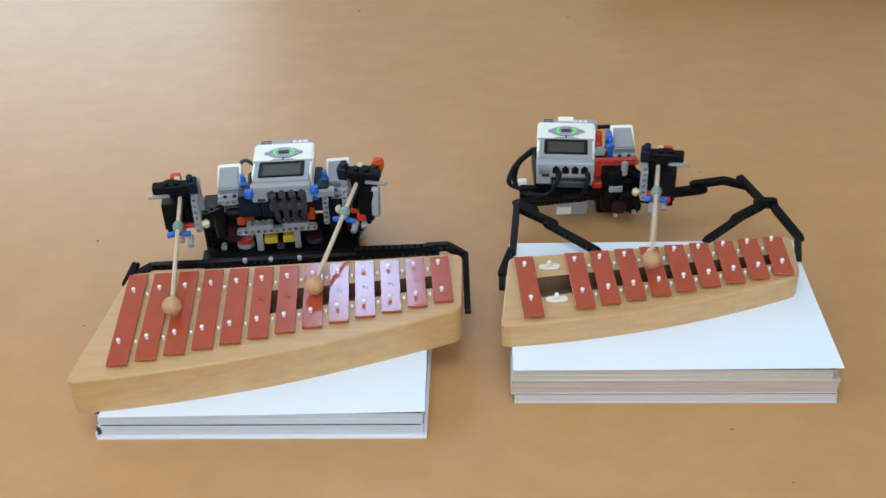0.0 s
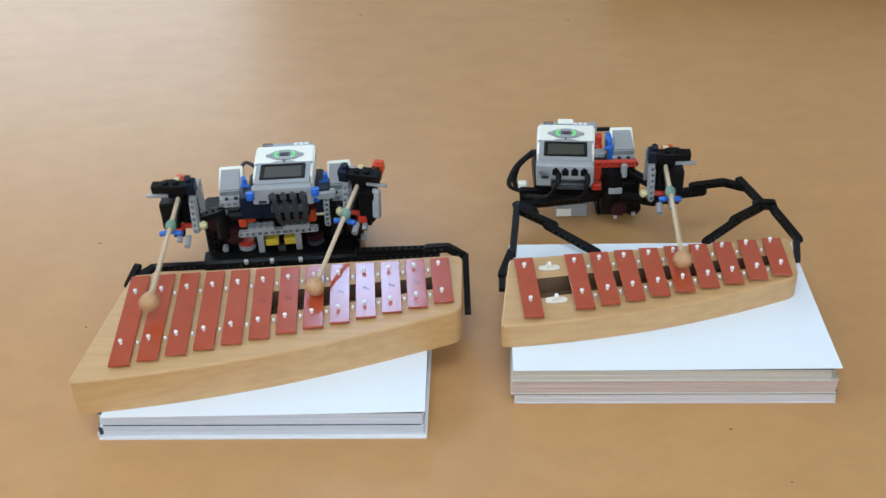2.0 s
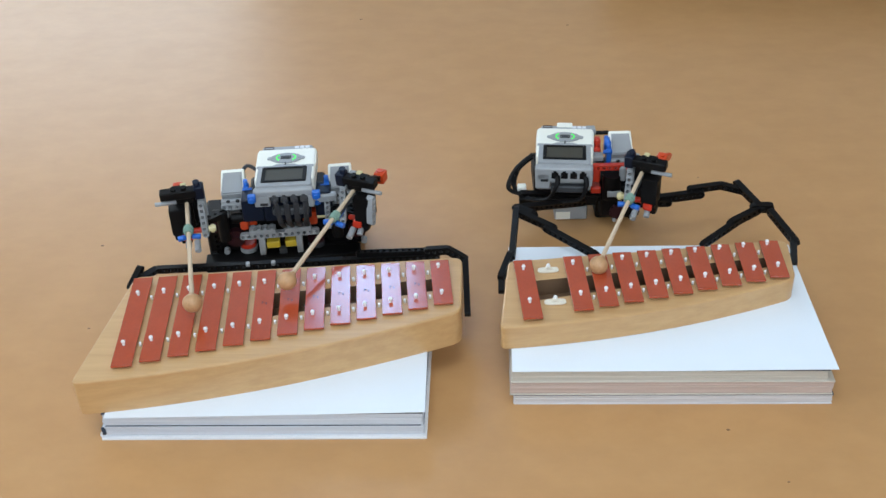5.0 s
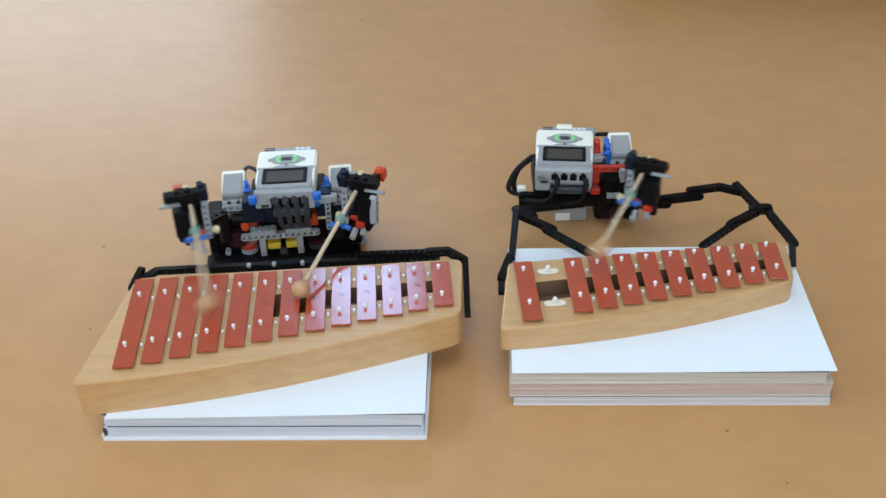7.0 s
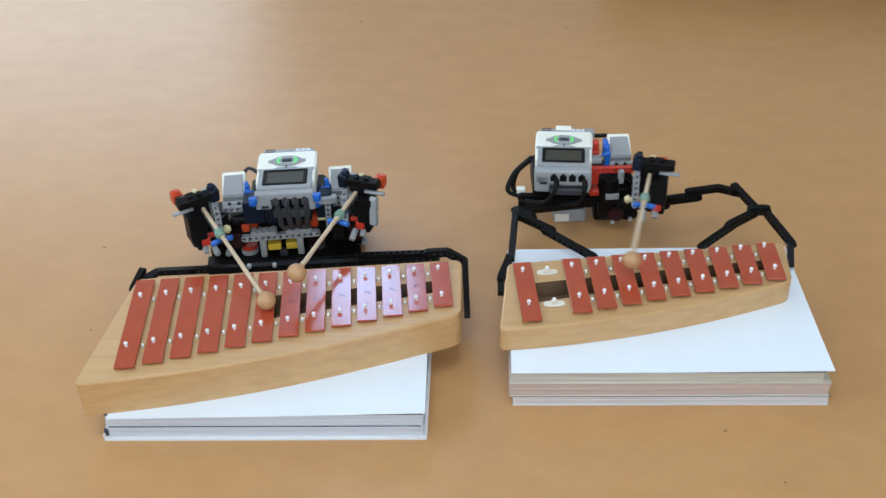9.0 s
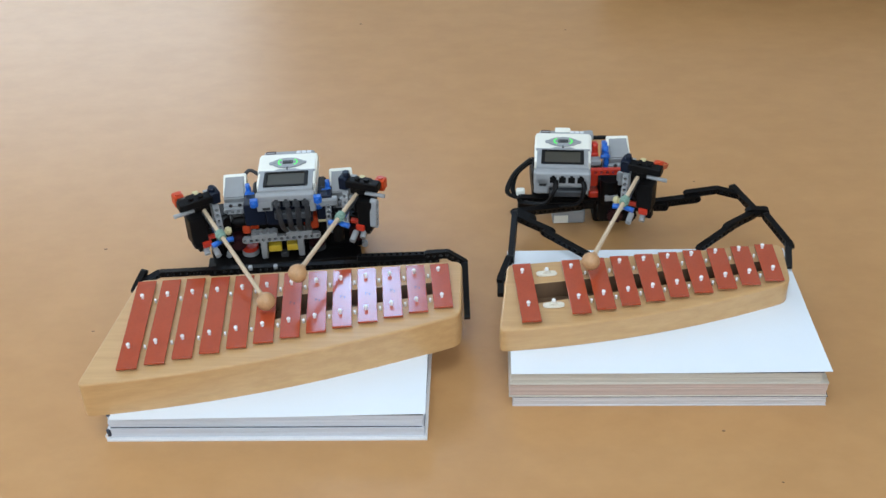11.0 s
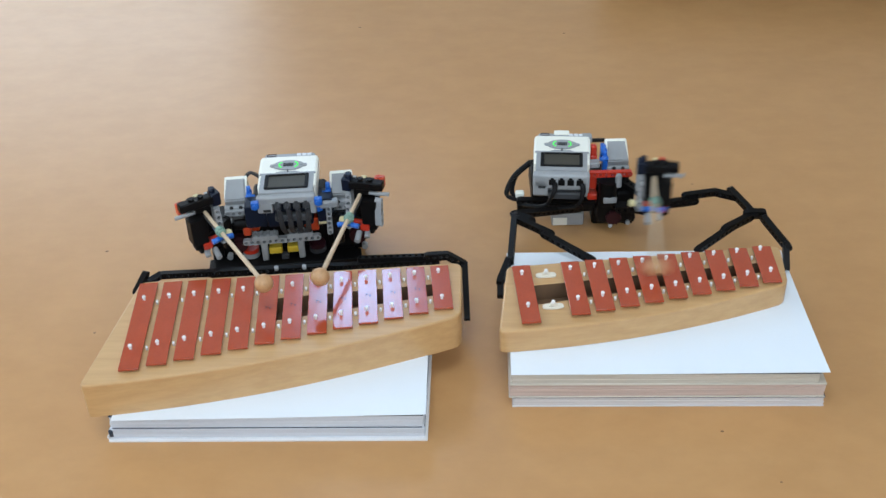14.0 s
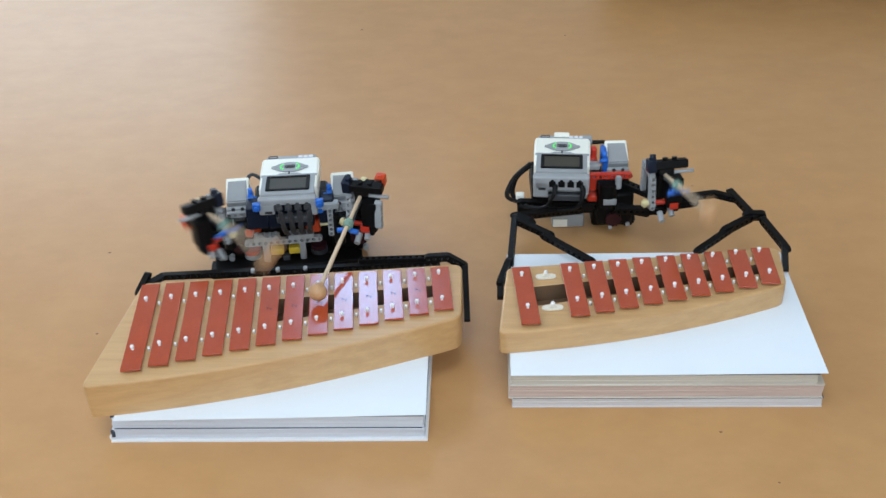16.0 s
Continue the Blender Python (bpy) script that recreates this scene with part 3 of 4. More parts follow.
        out.append((0.0232 * math.cos(a), math.copysign(0.0030 * min(1, abs(math.sin(a)) * 3) + 0.0088 * max(0, abs(math.sin(a)) - 0.55) / 0.45, math.sin(a))))
    sub("button_pad", prism(bmesh.new(), [(x, y + 0.0295) for x, y in out], 0, 0.0016, 0.0005), GREY_P, "grey button pad")
    bm = bmesh.new()
    for c, q in (((0, 0.0325, 0.0019), (0.0105, 0.0016, 0.0012)), ((0, 0.0270, 0.0019), (0.0105, 0.0016, 0.0012)), ((-0.0056, 0.0298, 0.0019), (0.0016, 0.006, 0.0012)), ((0.0056, 0.0298, 0.0019), (0.0016, 0.006, 0.0012))):
        box(bm, c, q, 0.0003)
    sub("button_surround", bm, INK)
    sub("centre_button", box(bmesh.new(), (0, 0.0298, 0.0022), (0.0088, 0.0042, 0.0018), 0.0007), DGREY_P, "dark centre button")
    for sx in (-1, 1):
        bm = bmesh.new()
        for k in range(5):
            a = radians(-62 + 31 * k)
            box(bm, (sx * (0.0065 + 0.0050 * math.cos(a)), 0.0298 + 0.0062 * math.sin(a), 0.0019), (0.0020, 0.0026, 0.0010), 0.0003)
        sub("status_light", bm, GREEN_LED, "green status light")
        sub("side_button", box(bmesh.new(), (sx * 0.0165, 0.0297, 0.0018), (0.005, 0.004, 0.0012), 0.0006), GREY_P)
    sub("back_button", box(bmesh.new(), (0, 0.0155, 0.0016), (0.0016, 0.006, 0.0012), 0.0003), INK)
    sub("battery_end", box(bmesh.new(), (0, 0.0580, -0.013), (0.063, 0.012, 0.022), 0.002), GREY_P, "grey battery end")
    bm = bmesh.new()
    for x in (0.0115, 0.0180, 0.0245):
        box(bm, (x, 0.0590, -0.0017), (0.0052, 0.0055, 0.0006), 0)
    sub("lettering", bm, PALE_INK, "pale lettering")
    bm = bmesh.new()
    for c, q in (((-0.023, 0.0615, -0.0017), (0.011, 0.0008, 0.0008)), ((-0.023, 0.0565, -0.0017), (0.011, 0.0008, 0.0008)), ((-0.0285, 0.0590, -0.0017), (0.0008, 0.0055, 0.0008)), ((-0.0175, 0.0590, -0.0017), (0.0008, 0.0055, 0.0008))):
        box(bm, c, q, 0)
    sub("emblem", bm, MAROON_P, "small dark outlined emblem")
    if lit:
        sub("usb_plug", box(bmesh.new(), (-0.001, 0.0635, -0.005), (0.020, 0.010, 0.010), 0.001), WHITE_P, "white plug at the back")
    return body


def large_motor(parent, m, flip=1):
    """The big geared motor seen from its white and grey end. Local: x across, y back, z up."""
    bm = bmesh.new()
    box(bm, (0, 0.022, -0.002), (0.030, 0.034, 0.028), 0.003, None, 2)
    box(bm, (0, 0.004, -0.006), (0.028, 0.014, 0.020), 0.002)
    box(bm, (0, 0, 0), (0.0310, 0.036, 0.014), 0.003, pose(0, 0.0160, 0.0085, 22), 2)
    body = part("motor", bm, WHITE_P, parent, "white and grey geared motor")
    body.matrix_local = m
    bm = bmesh.new()
    prism(bm, [(-0.0140, -0.020), (0.0140, -0.020), (0.0120, 0.016), (-0.0120, 0.016)], -0.006, 0.007, 0.0018)
    bmesh.ops.transform(bm, matrix=pose(0, 0.0100, 0.0095, 22), verts=bm.verts)
    box(bm, (0, -0.008, -0.007), (0.031, 0.010, 0.013), 0.0015)
    part("front_cap", bm, GREY_P, body, "grey sloping end cap")
    bm = bmesh.new()
    beam(bm, 4, pose(-0.012, -0.0145, -0.008, 90))
    part("mount_beam", bm, GREY_P, body)
    bm = bmesh.new()
    for x in (-0.006, 0.006):
        rod(bm, (x, -0.0130, -0.002), (x, -0.0136, -0.002), 0.0026, 12)
    part("axle_hole", bm, INK, body)
    bm = bmesh.new()
    box(bm, (flip * 0.018, -0.002, 0.0), (0.007, 0.016, 0.028), 0.001)
    rod(bm, (flip * 0.014, -0.008, 0.010), (flip * 0.026, -0.008, 0.010), 0.003, 10)
    rod(bm, (flip * 0.018, -0.002, 0.010), (flip * 0.018, -0.002, 0.022), 0.003, 10)
    part("connector_pin", bm, BLUE_P, body, "bright blue connectors")
    return body


def swivel_head(parent, side, off, zt, outer_beam, inward, name="swivel_head"):
    """The turning head that carries a striker. Local origin: the turning axis at table height; side 1: outer side towards +x."""
    ox, oy = off
    s = side
    bm = bmesh.new()
    box(bm, (ox + s * 0.0130, oy + 0.001, zt - 0.022), (0.021, 0.020, 0.036), 0.0022, None, 2)
    box(bm, (ox + s * 0.0125, oy - 0.001, zt - 0.041), (0.018, 0.014, 0.014), 0.0026, None, 2)
    box(bm, (ox + s * 0.0060, oy + 0.018, zt - 0.026), (0.022, 0.016, 0.036), 0.0016)
    head = part(name, bm, BLACK_P, parent, "black swivelling motor head")
    bm = box(bmesh.new(), (ox - s * 0.003, oy + 0.026, zt - 0.022), (0.024, 0.014, 0.040), 0.0015)
    box(bm, (ox + s * 0.004, oy + 0.022, zt + 0.002), (0.022, 0.018, 0.007), 0.0012)
    part("motor_body", bm, BLACK_P, head, "black motor body")
    bm = bmesh.new()
    rod(bm, (0, 0, zt - 0.088), (0, 0, zt - 0.046), 0.0075, 16)
    part("turning_post", bm, BLACK_P, head)
    part("carrier_beam", beam_between(bmesh.new(), (0, 0, zt - 0.048), (ox, oy + 0.020, zt - 0.048), (0, 0, 1), wide=0.012), BLACK_P, head)
    inner, outer = ox - s * 0.0165, ox + s * 0.0215
    bm = bmesh.new()
    beam_between(bm, (inner, oy + 0.002, zt - 0.006), (inner, oy - 0.004, zt - 0.046), (s * 0.25, -1, 0))
    part("liftarm", bm, GREY_P, head, "grey upright beam")
    bm = bmesh.new()
    beam_between(bm, (inner - s * 0.001, oy + 0.034, zt + 0.002), (inner, oy + 0.004, zt - 0.003), (1, 0, 0))
    part("liftarm", bm, GREY_P, head)
    bm = bmesh.new()
    beam_between(bm, (inner - s * 0.001, oy + 0.034, zt + 0.000), (inner - s * 0.001, oy + 0.034, zt - 0.038), (1, 0, 0))
    part("liftarm", bm, GREY_P, head)
    if outer_beam:
        bm = beam_between(bmesh.new(), (outer + s * 0.004, oy - 0.004, zt - 0.004), (outer + s * 0.004, oy - 0.008, zt - 0.036), (1, -0.1, 0), thick=0.0085)
        part("liftarm", bm, GREY_P, head)
    bm = bmesh.new()
    box(bm, (ox + s * (0.0145 - inward * 0.6), oy - 0.005, zt - 0.044), (0.012, 0.012, 0.009), 0.0022, None, 2)
    rod(bm, (ox - s * 0.012, oy + 0.004, zt - 0.044), (ox + s * 0.004, oy + 0.004, zt - 0.044), 0.0035, 10)
    part("axle_connector", bm, RED_P, head, "red axle connector")
    bm = rod(bmesh.new(), (inner - s * 0.004, oy - 0.002, zt - 0.040), (inner - s * 0.013, oy - 0.002, zt - 0.040), 0.0038, 12)
    rod(bm, (inner - s * 0.007, oy - 0.002, zt - 0.040), (inner - s * 0.011, oy - 0.002, zt - 0.040), 0.0055, 12)
    part("bushing", bm, TAN_P, head, "pale yellow bushing")
    bm = rod(bmesh.new(), (ox - s * 0.004, oy - 0.002, zt - 0.056), (ox - s * 0.004, oy - 0.016, zt - 0.062), 0.0040, 12)
    rod(bm, (ox + s * (0.012 - inward * 0.4), oy + 0.002, zt - 0.053), (ox + s * (0.013 - inward * 0.4), oy - 0.008, zt - 0.060), 0.0038, 12)
    part("axle_end", bm, GREY_P, head, "grey axle ends")
    bm = box(bmesh.new(), (ox + s * (0.017 - inward * 0.6), oy + 0.004, zt - 0.052), (0.014, 0.012, 0.012), 0.0025, None, 2)
    part("bracket", bm, BLACK_P, head)
    return head


def striker(parent, side, length, red_x, red_y, red_z, long_red):
    """The hinged mallet holder. Local origin: the hinge; the stick runs along -y."""
    s = side
    bm = bmesh.new()
    box(bm, (s * 0.008, 0.004, 0.0135), (0.045, 0.013, 0.0115), 0.0014)
    box(bm, (s * 0.002, 0.004, 0.005), (0.020, 0.010, 0.010), 0.001)
    box(bm, (s * 0.010, 0.013, 0.0115), (0.012, 0.010, 0.009), 0.0012)
    for k in range(2):
        rod(bm, (s * (0.001 + 0.0125 * k), 0.004, 0.019), (s * (0.001 + 0.0125 * k), 0.004, 0.0225), 0.0036, 10)
    st = part("striker", bm, BLACK_P, parent, "black hinged striker holding a wooden mallet")
    bm = box(bmesh.new(), (s * -0.017, 0.005, 0.013), (0.012, 0.015, 0.018), 0.0014)
    rod(bm, (s * -0.015, 0.006, 0.019), (s * -0.015, 0.006, 0.027), 0.0042, 10)
    part("connector_block", bm, NAVY_P, st, "dark blue connector")
    bm = beam_between(bmesh.new(), (s * red_x, 0.014, 0.009), (s * red_x, red_y - 0.006, red_z + 0.001), (1, 0, 0))
    part("rear_lever", bm, BLACK_P, st)
    bm = box(bmesh.new(), (s * red_x, red_y, red_z), (0.0135, 0.014, 0.0155), 0.0024, None, 2)
    rod(bm, (s * red_x, red_y, red_z + 0.006), (s * red_x, red_y, red_z + 0.0095), 0.0038, 12)
    rod(bm, (s * red_x, red_y - 0.006, red_z + 0.001), (s * red_x, red_y - 0.008, red_z + 0.001), 0.0042, 12)
    if long_red:
        beam_between(bm, (s * red_x, red_y, red_z + 0.001), (s * red_x, red_y + 0.034, red_z - 0.020), (0.2, 0.5, 0.85))
    part("end_connector", bm, ORANGE_P, st, "red end connector")
    bm = box(bmesh.new(), (s * (red_x - 0.010), 0.018, 0.0125), (0.007, 0.008, 0.007), 0.001)
    part("bush", bm, TAN_P, st)
    bm = rod(bmesh.new(), (s * 0.012, 0.001, 0.003), (s * 0.038, 0.001, 0.003), 0.0026, 10)
    part("hinge_axle", bm, GREY_P, st, "grey hinge axle")
    bm = rod(bmesh.new(), (0, 0.006, 0), (0, -length, 0), 0.0025, 12, 0.0028)
    part("stick", bm, STICK, st, "thin raw wooden mallet stick")
    bm = ball(bmesh.new(), (0, -length, 0), 0.0110, (1, 0.96, 1), 24, 16)
    rod(bm, (0, -length + 0.008, 0), (0, -length + 0.013, 0), 0.0052, 14, 0.0040)
    part("mallet_head", bm, BALL, st, "round turned wooden mallet head")
    bm = rod(bmesh.new(), (0, -0.047, -0.0005), (0, -0.0585, -0.0005), 0.0056, 12, 0.0050)
    rod(bm, (0, -0.050, -0.001), (0, -0.054, -0.001), 0.0064, 12)
    part("rubber_band", bm, BAND, st, "pale green rubber band wound round the stick")
    bm = rod(bmesh.new(), (-0.0135, -0.057, -0.0085), (-0.003, -0.056, -0.0075), 0.0034, 10)
    rod(bm, (0.003, -0.056, -0.0075), (0.0135, -0.057, -0.0085), 0.0034, 10)
    rod(bm, (0, -0.055, -0.0085), (0, -0.030, -0.006), 0.0030, 8)
    part("cross_pin", bm, BLUE_P, st, "bright blue cross pins")
    bm = box(bmesh.new(), (0, -0.026, -0.004), (0.006, 0.052, 0.005), 0.001)
    part("support_bar", bm, DGREY_P, st)
    return st


def gear(bm, c, r, thick, teeth, axis=(0, 1, 0)):
    """A small toothed wheel."""
    m = Matrix.Translation(c) @ Vector(axis).to_track_quat("Z", "Y").to_matrix().to_4x4()
    out = []
    for k in range(teeth * 4):
        a = 2 * math.pi * k / (teeth * 4)
        out.append((math.cos(a) * (r if k % 4 < 2 else r * 0.86), math.sin(a) * (r if k % 4 < 2 else r * 0.86)))
    o = prism(bmesh.new(), out, -thick / 2, thick / 2)
    return join(bm, o, m)


# two-armed robot behind the long glockenspiel
duo = thing("robot", pose(-0.3016, 0.2882, 0, 0, 0, 7.4), "two-armed construction-kit robot with a white control brick and two mallets", "robot", "mallet robots")
to_duo = duo.matrix_world.inverted()


def dp(bm):
    """World-space geometry brought into the robot's own space."""
    bmesh.ops.transform(bm, matrix=to_duo, verts=bm.verts)
    return bm


control_brick(duo, pose(0.0149, -0.002, 0.1365, 3, 0, -2.9), False)
large_motor(duo, pose(-0.0565, 0.013, 0.0985), 1)
large_motor(duo, pose(0.0835, 0.013, 0.0955), -1)

bm = bmesh.new()
box(bm, (0.0, 0.045, 0.010), (0.196, 0.090, 0.014), 0.002)
box(bm, (0.0, -0.010, 0.009), (0.205, 0.026, 0.014), 0.0015)
part("base_frame", bm, BLACK_P, duo, "black base frame")
for x, y in ((-0.074, 0.032), (0.084, 0.036)):
    part("drive_block", box(bmesh.new(), (x, y, 0.038), (0.050, 0.050, 0.060), 0.003), BLACK_P, duo, "black drive block")
bm = bmesh.new()
box(bm, (0.012, 0.045, 0.052), (0.100, 0.060, 0.072), 0.003)
part("rear_block", bm, BLACK_P, duo)
for x, z in ((-0.082, 0.064), (-0.060, 0.040), (0.100, 0.040)):
    bm = rod(bmesh.new(), (x, 0.008, z), (x, -0.004, z), 0.012, 18)
    rod(bm, (x, -0.003, z), (x, -0.007, z), 0.0055, 12)
    part("turntable", bm, MAROON_P, duo, "dark red gear hub")
for x, z in ((-0.052, 0.072), (-0.076, 0.078)):
    part("collar", rod(bmesh.new(), (x - 0.009, -0.002, z), (x + 0.009, -0.002, z), 0.0075, 14), BLACK_P, duo)
    part("axle_end", rod(bmesh.new(), (x + 0.009, -0.002, z), (x + 0.0115, -0.002, z), 0.0040, 12), GREY_P, duo)
for c, q in (((-0.0300, -0.010, 0.094), (0.028, 0.030, 0.032)), ((0.0140, -0.016, 0.092), (0.060, 0.022, 0.028)), ((0.0600, 0.000, 0.088), (0.022, 0.030, 0.040))):
    part("medium_motor", box(bmesh.new(), c, q, 0.003, None, 2), NAVY_P, duo, "very dark blue motor block")
for x in (-0.086, 0.096):
    bm = beam_between(bmesh.new(), (x, 0.004, 0.052), (x, 0.004, 0.020), (0, 1, 0))
    part("drive_beam", bm, BLACK_P, duo)
    bm = rod(bmesh.new(), (x + 0.012, 0.002, 0.022), (x + 0.012, -0.006, 0.022), 0.0040, 12)
    part("axle_end", bm, GREY_P, duo)
bm = bmesh.new()
beam_between(bm, (-0.0495, -0.010, 0.048), (0.047, -0.010, 0.048), (0, 1, 0))
part("front_beam", bm, GREY_P, duo, "grey beam with studs")
for x in (-0.027, 0.019):
    bm = box(bmesh.new(), (x + 0.004, -0.010, 0.0555), (0.034, 0.014, 0.0065), 0.0006)
    for k in range(4):
        for j in (-0.0035, 0.0035):
            rod(bm, (x - 0.0085 + 0.0083 * k, -0.010 + j, 0.0585), (x - 0.0085 + 0.0083 * k, -0.010 + j, 0.0605), 0.0024, 10)
    part("studded_plate", bm, GREY_P, duo)
for x in (-0.026, 0.023):
    part("strut", box(bmesh.new(), (x, -0.008, 0.030), (0.0085, 0.008, 0.028), 0.0012), GREY_P, duo)
for x in (-0.012, 0.0125):
    part("yellow_block", box(bmesh.new(), (x, -0.002, 0.0285), (0.0175, 0.012, 0.010), 0.0012), YELLOW_P, duo, "yellow block")
for x in (-0.046, 0.044):
    bm = box(bmesh.new(), (x, -0.002, 0.066), (0.011, 0.014, 0.020), 0.003, None, 2)
    box(bm, (x * 0.8, 0.010, 0.060), (0.012, 0.014, 0.010), 0.001)
    part("connector", bm, ORANGE_P, duo, "red-orange connector")
    bm = rod(bmesh.new(), (x, 0.005, 0.024), (x, 0.005, 0.030), 0.0110, 22)
    part("wheel_rim", bm, RED_P if x < 0 else MAROON_P, duo, "red wheel rim" if x < 0 else "dark red wheel rim")
    bm = rod(bmesh.new(), (x, 0.005, 0.017), (x, 0.005, 0.0235), 0.0115, 22)
    part("wheel", bm, GREY_P if x < 0 else DGREY_P, duo, "grey wheel" if x < 0 else "dark grey wheel")
for x, z, y in ((-0.034, 0.094, -0.010), (0.052, 0.097, -0.014), (-0.0265, 0.1250, -0.044), (0.0540, 0.1260, -0.047)):
    bm = box(bmesh.new(), (x, y, z), (0.010, 0.008, 0.010), 0.001)
    rod(bm, (x, y - 0.008, z), (x, y, z), 0.0032, 10)
    part("connector_pin", bm, BLUE_P, duo, "bright blue pin")
bm = bmesh.new()
beam_between(bm, (0.0650, -0.018, 0.096), (0.0640, -0.018, 0.060), (0, 1, 0))
part("side_beam", bm, GREY_P, duo)
bm = bmesh.new()
box(bm, (0.063, -0.014, 0.101), (0.030, 0.012, 0.010), 0.0015)
part("side_bracket", bm, GREY_P, duo)
bm = rod(bmesh.new(), (0.050, -0.012, 0.072), (0.074, -0.012, 0.072), 0.0036, 12)
part("bushing", bm, TAN_P, duo, "pale yellow bushing")
for k in range(4):
    x = 0.0025 + 0.0122 * k
    bm = bmesh.new()
    pipe(bm, [(x, -0.040, 0.1215), (x + 0.0002, -0.0440, 0.1180), (x * 0.98 + 0.0008, -0.0425, 0.102), (x * 0.88 + 0.0028, -0.036, 0.080), (x * 0.80 + 0.005, -0.010, 0.056)], 0.0037, 10, 0.4)
    part("cable", bm, CABLE, duo, "dark flat cable")
bm = bmesh.new()
pipe(bm, [(-0.052, 0.050, 0.100), (-0.040, 0.062, 0.112), (-0.026, 0.058, 0.106)], 0.003, 8, 0.7)
part("cable", bm, CABLE, duo, "dark flat cable")

# holder of the long glockenspiel: rail behind it with end hooks
RAIL_A, RAIL_B = Vector((-0.4317, 0.1577, 0.0766)), Vector((-0.0889, 0.1819, 0.0766))
for i in range(3):
    a, b = RAIL_A.lerp(RAIL_B, i / 3 + 0.004), RAIL_A.lerp(RAIL_B, (i + 1) / 3 - 0.004)
    part("rail_beam", dp(beam_between(bmesh.new(), a, b, (0, 1, 0))), BLACK_P, duo, "black rail beam")
bm = beam_between(bmesh.new(), RAIL_A.lerp(RAIL_B, 0.24) + Vector((0, 0.010, -0.012)), RAIL_A.lerp(RAIL_B, 0.80) + Vector((0, 0.010, -0.012)), (0, 1, 0))
part("rail_beam", dp(bm), BLACK_P, duo)
bm = beam_between(bmesh.new(), RAIL_A.lerp(RAIL_B, 0.72) + Vector((0, 0.004, 0.006)), RAIL_B + Vector((0.004, 0.002, 0.006)), (0, 0, 1))
part("toothed_rail", dp(bm), BLACK_P, duo)
for a, b, up, wd in (((-0.1008, 0.1773, 0.0876), (-0.0765, 0.1779, 0.0886), (0, 1, 0), 0.0095), ((-0.0765, 0.1779, 0.0886), (-0.0565, 0.1725, 0.0786), (0, 1, 0), 0.0095),
                     ((-0.0550, 0.1689, 0.0786), (-0.0518, 0.0989, 0.0526), (1, 0, 0), 0.0076), (RAIL_A, (-0.4426, 0.1368, 0.0800), (0, 1, 0), 0.0076),
                     ((-0.4460, 0.1465, 0.0866), (-0.4522, 0.1212, 0.0780), (1, 0, 0), 0.0076)):
    part("hook_beam", dp(beam_between(bmesh.new(), a, b, up, wide=wd)), BLACK_P, duo, "black end hook beam")
bm = box(bmesh.new(), (0.0, -0.006, 0.016), (0.010, 0.010, 0.014), 0.001)
part("connector", bm, DGREY_P, duo)
for u in (0.33, 0.42, 0.52):
    p = to_duo @ (RAIL_A.lerp(RAIL_B, u) + Vector((0, -0.004, 0.002)))
    part("connector_pin", rod(bmesh.new(), p, p + Vector((0, 0, 0.005)), 0.0026, 10), GREY_P, duo)

# one-armed robot behind the short glockenspiel
solo = thing("robot", pose(0.1063, 0.377, 0, 0, 0, 1.5), "one-armed construction-kit robot with a white control brick and one mallet", "robot", "mallet robots")
to_solo = solo.matrix_world.inverted()


def sp(bm):
    bmesh.ops.transform(bm, matrix=to_solo, verts=bm.verts)
    return bm


control_brick(solo, pose(-0.0315, -0.002, 0.1142, 3.5, 0, -5.5), True)
large_motor(solo, pose(0.0475, 0.018, 0.092), -1)
bm = bmesh.new()
box(bm, (-0.034, 0.030, 0.056), (0.076, 0.080, 0.030), 0.003)
box(bm, (-0.040, -0.012, 0.042), (0.105, 0.014, 0.014), 0.0015)
box(bm, (0.040, 0.030, 0.034), (0.052, 0.060, 0.066), 0.003)
part("base_frame", bm, BLACK_P, solo, "black base frame")
bm = bmesh.new()
box(bm, (-0.020, 0.020, 0.0105), (0.045, 0.040, 0.021), 0.002)
part("foot_motor", bm, GREY_P, solo, "grey foot")
part("foot_label", box(bmesh.new(), (-0.031, -0.0003, 0.008), (0.020, 0.001, 0.012), 0), WHITE_P, solo, "white foot end")
bm = bmesh.new()
beam_between(bm, (0.004, -0.016, 0.094), (0.060, -0.016, 0.094), (0, 1, 0))
part("red_beam", bm, RED_P, solo, "red beam")
for c, s in (((0.011, -0.006, 0.078), (0.011, 0.016, 0.020)), ((0.013, -0.008, 0.057), (0.018, 0.018, 0.010)), ((0.0155, 0.030, 0.103), (0.008, 0.012, 0.020)), ((0.014, 0.030, 0.094), (0.012, 0.020, 0.014))):
    part("connector", box(bmesh.new(), c, s, 0.0018), RED_P, solo, "red connector")
bm = rod(bmesh.new(), (0.031, -0.022, 0.050), (0.031, -0.022, 0.086), 0.0125, 18)
part("gear_motor", bm, BLACK_P, solo, "black gear motor")
part("nameplate", box(bmesh.new(), (0.033, -0.0335, 0.062), (0.018, 0.003, 0.009), 0.0008), GREY_P, solo, "grey plate")
part("motor_housing", box(bmesh.new(), (0.042, -0.010, 0.044), (0.050, 0.030, 0.050), 0.003), BLACK_P, solo)
bm = rod(bmesh.new(), (0.044, -0.026, 0.080), (0.044, -0.026, 0.096), 0.0045, 12)
rod(bm, (0.044, -0.026, 0.092), (0.044, -0.026, 0.098), 0.0035, 12)
part("axle_joiner", bm, GREY_P, solo)
bm = bmesh.new()
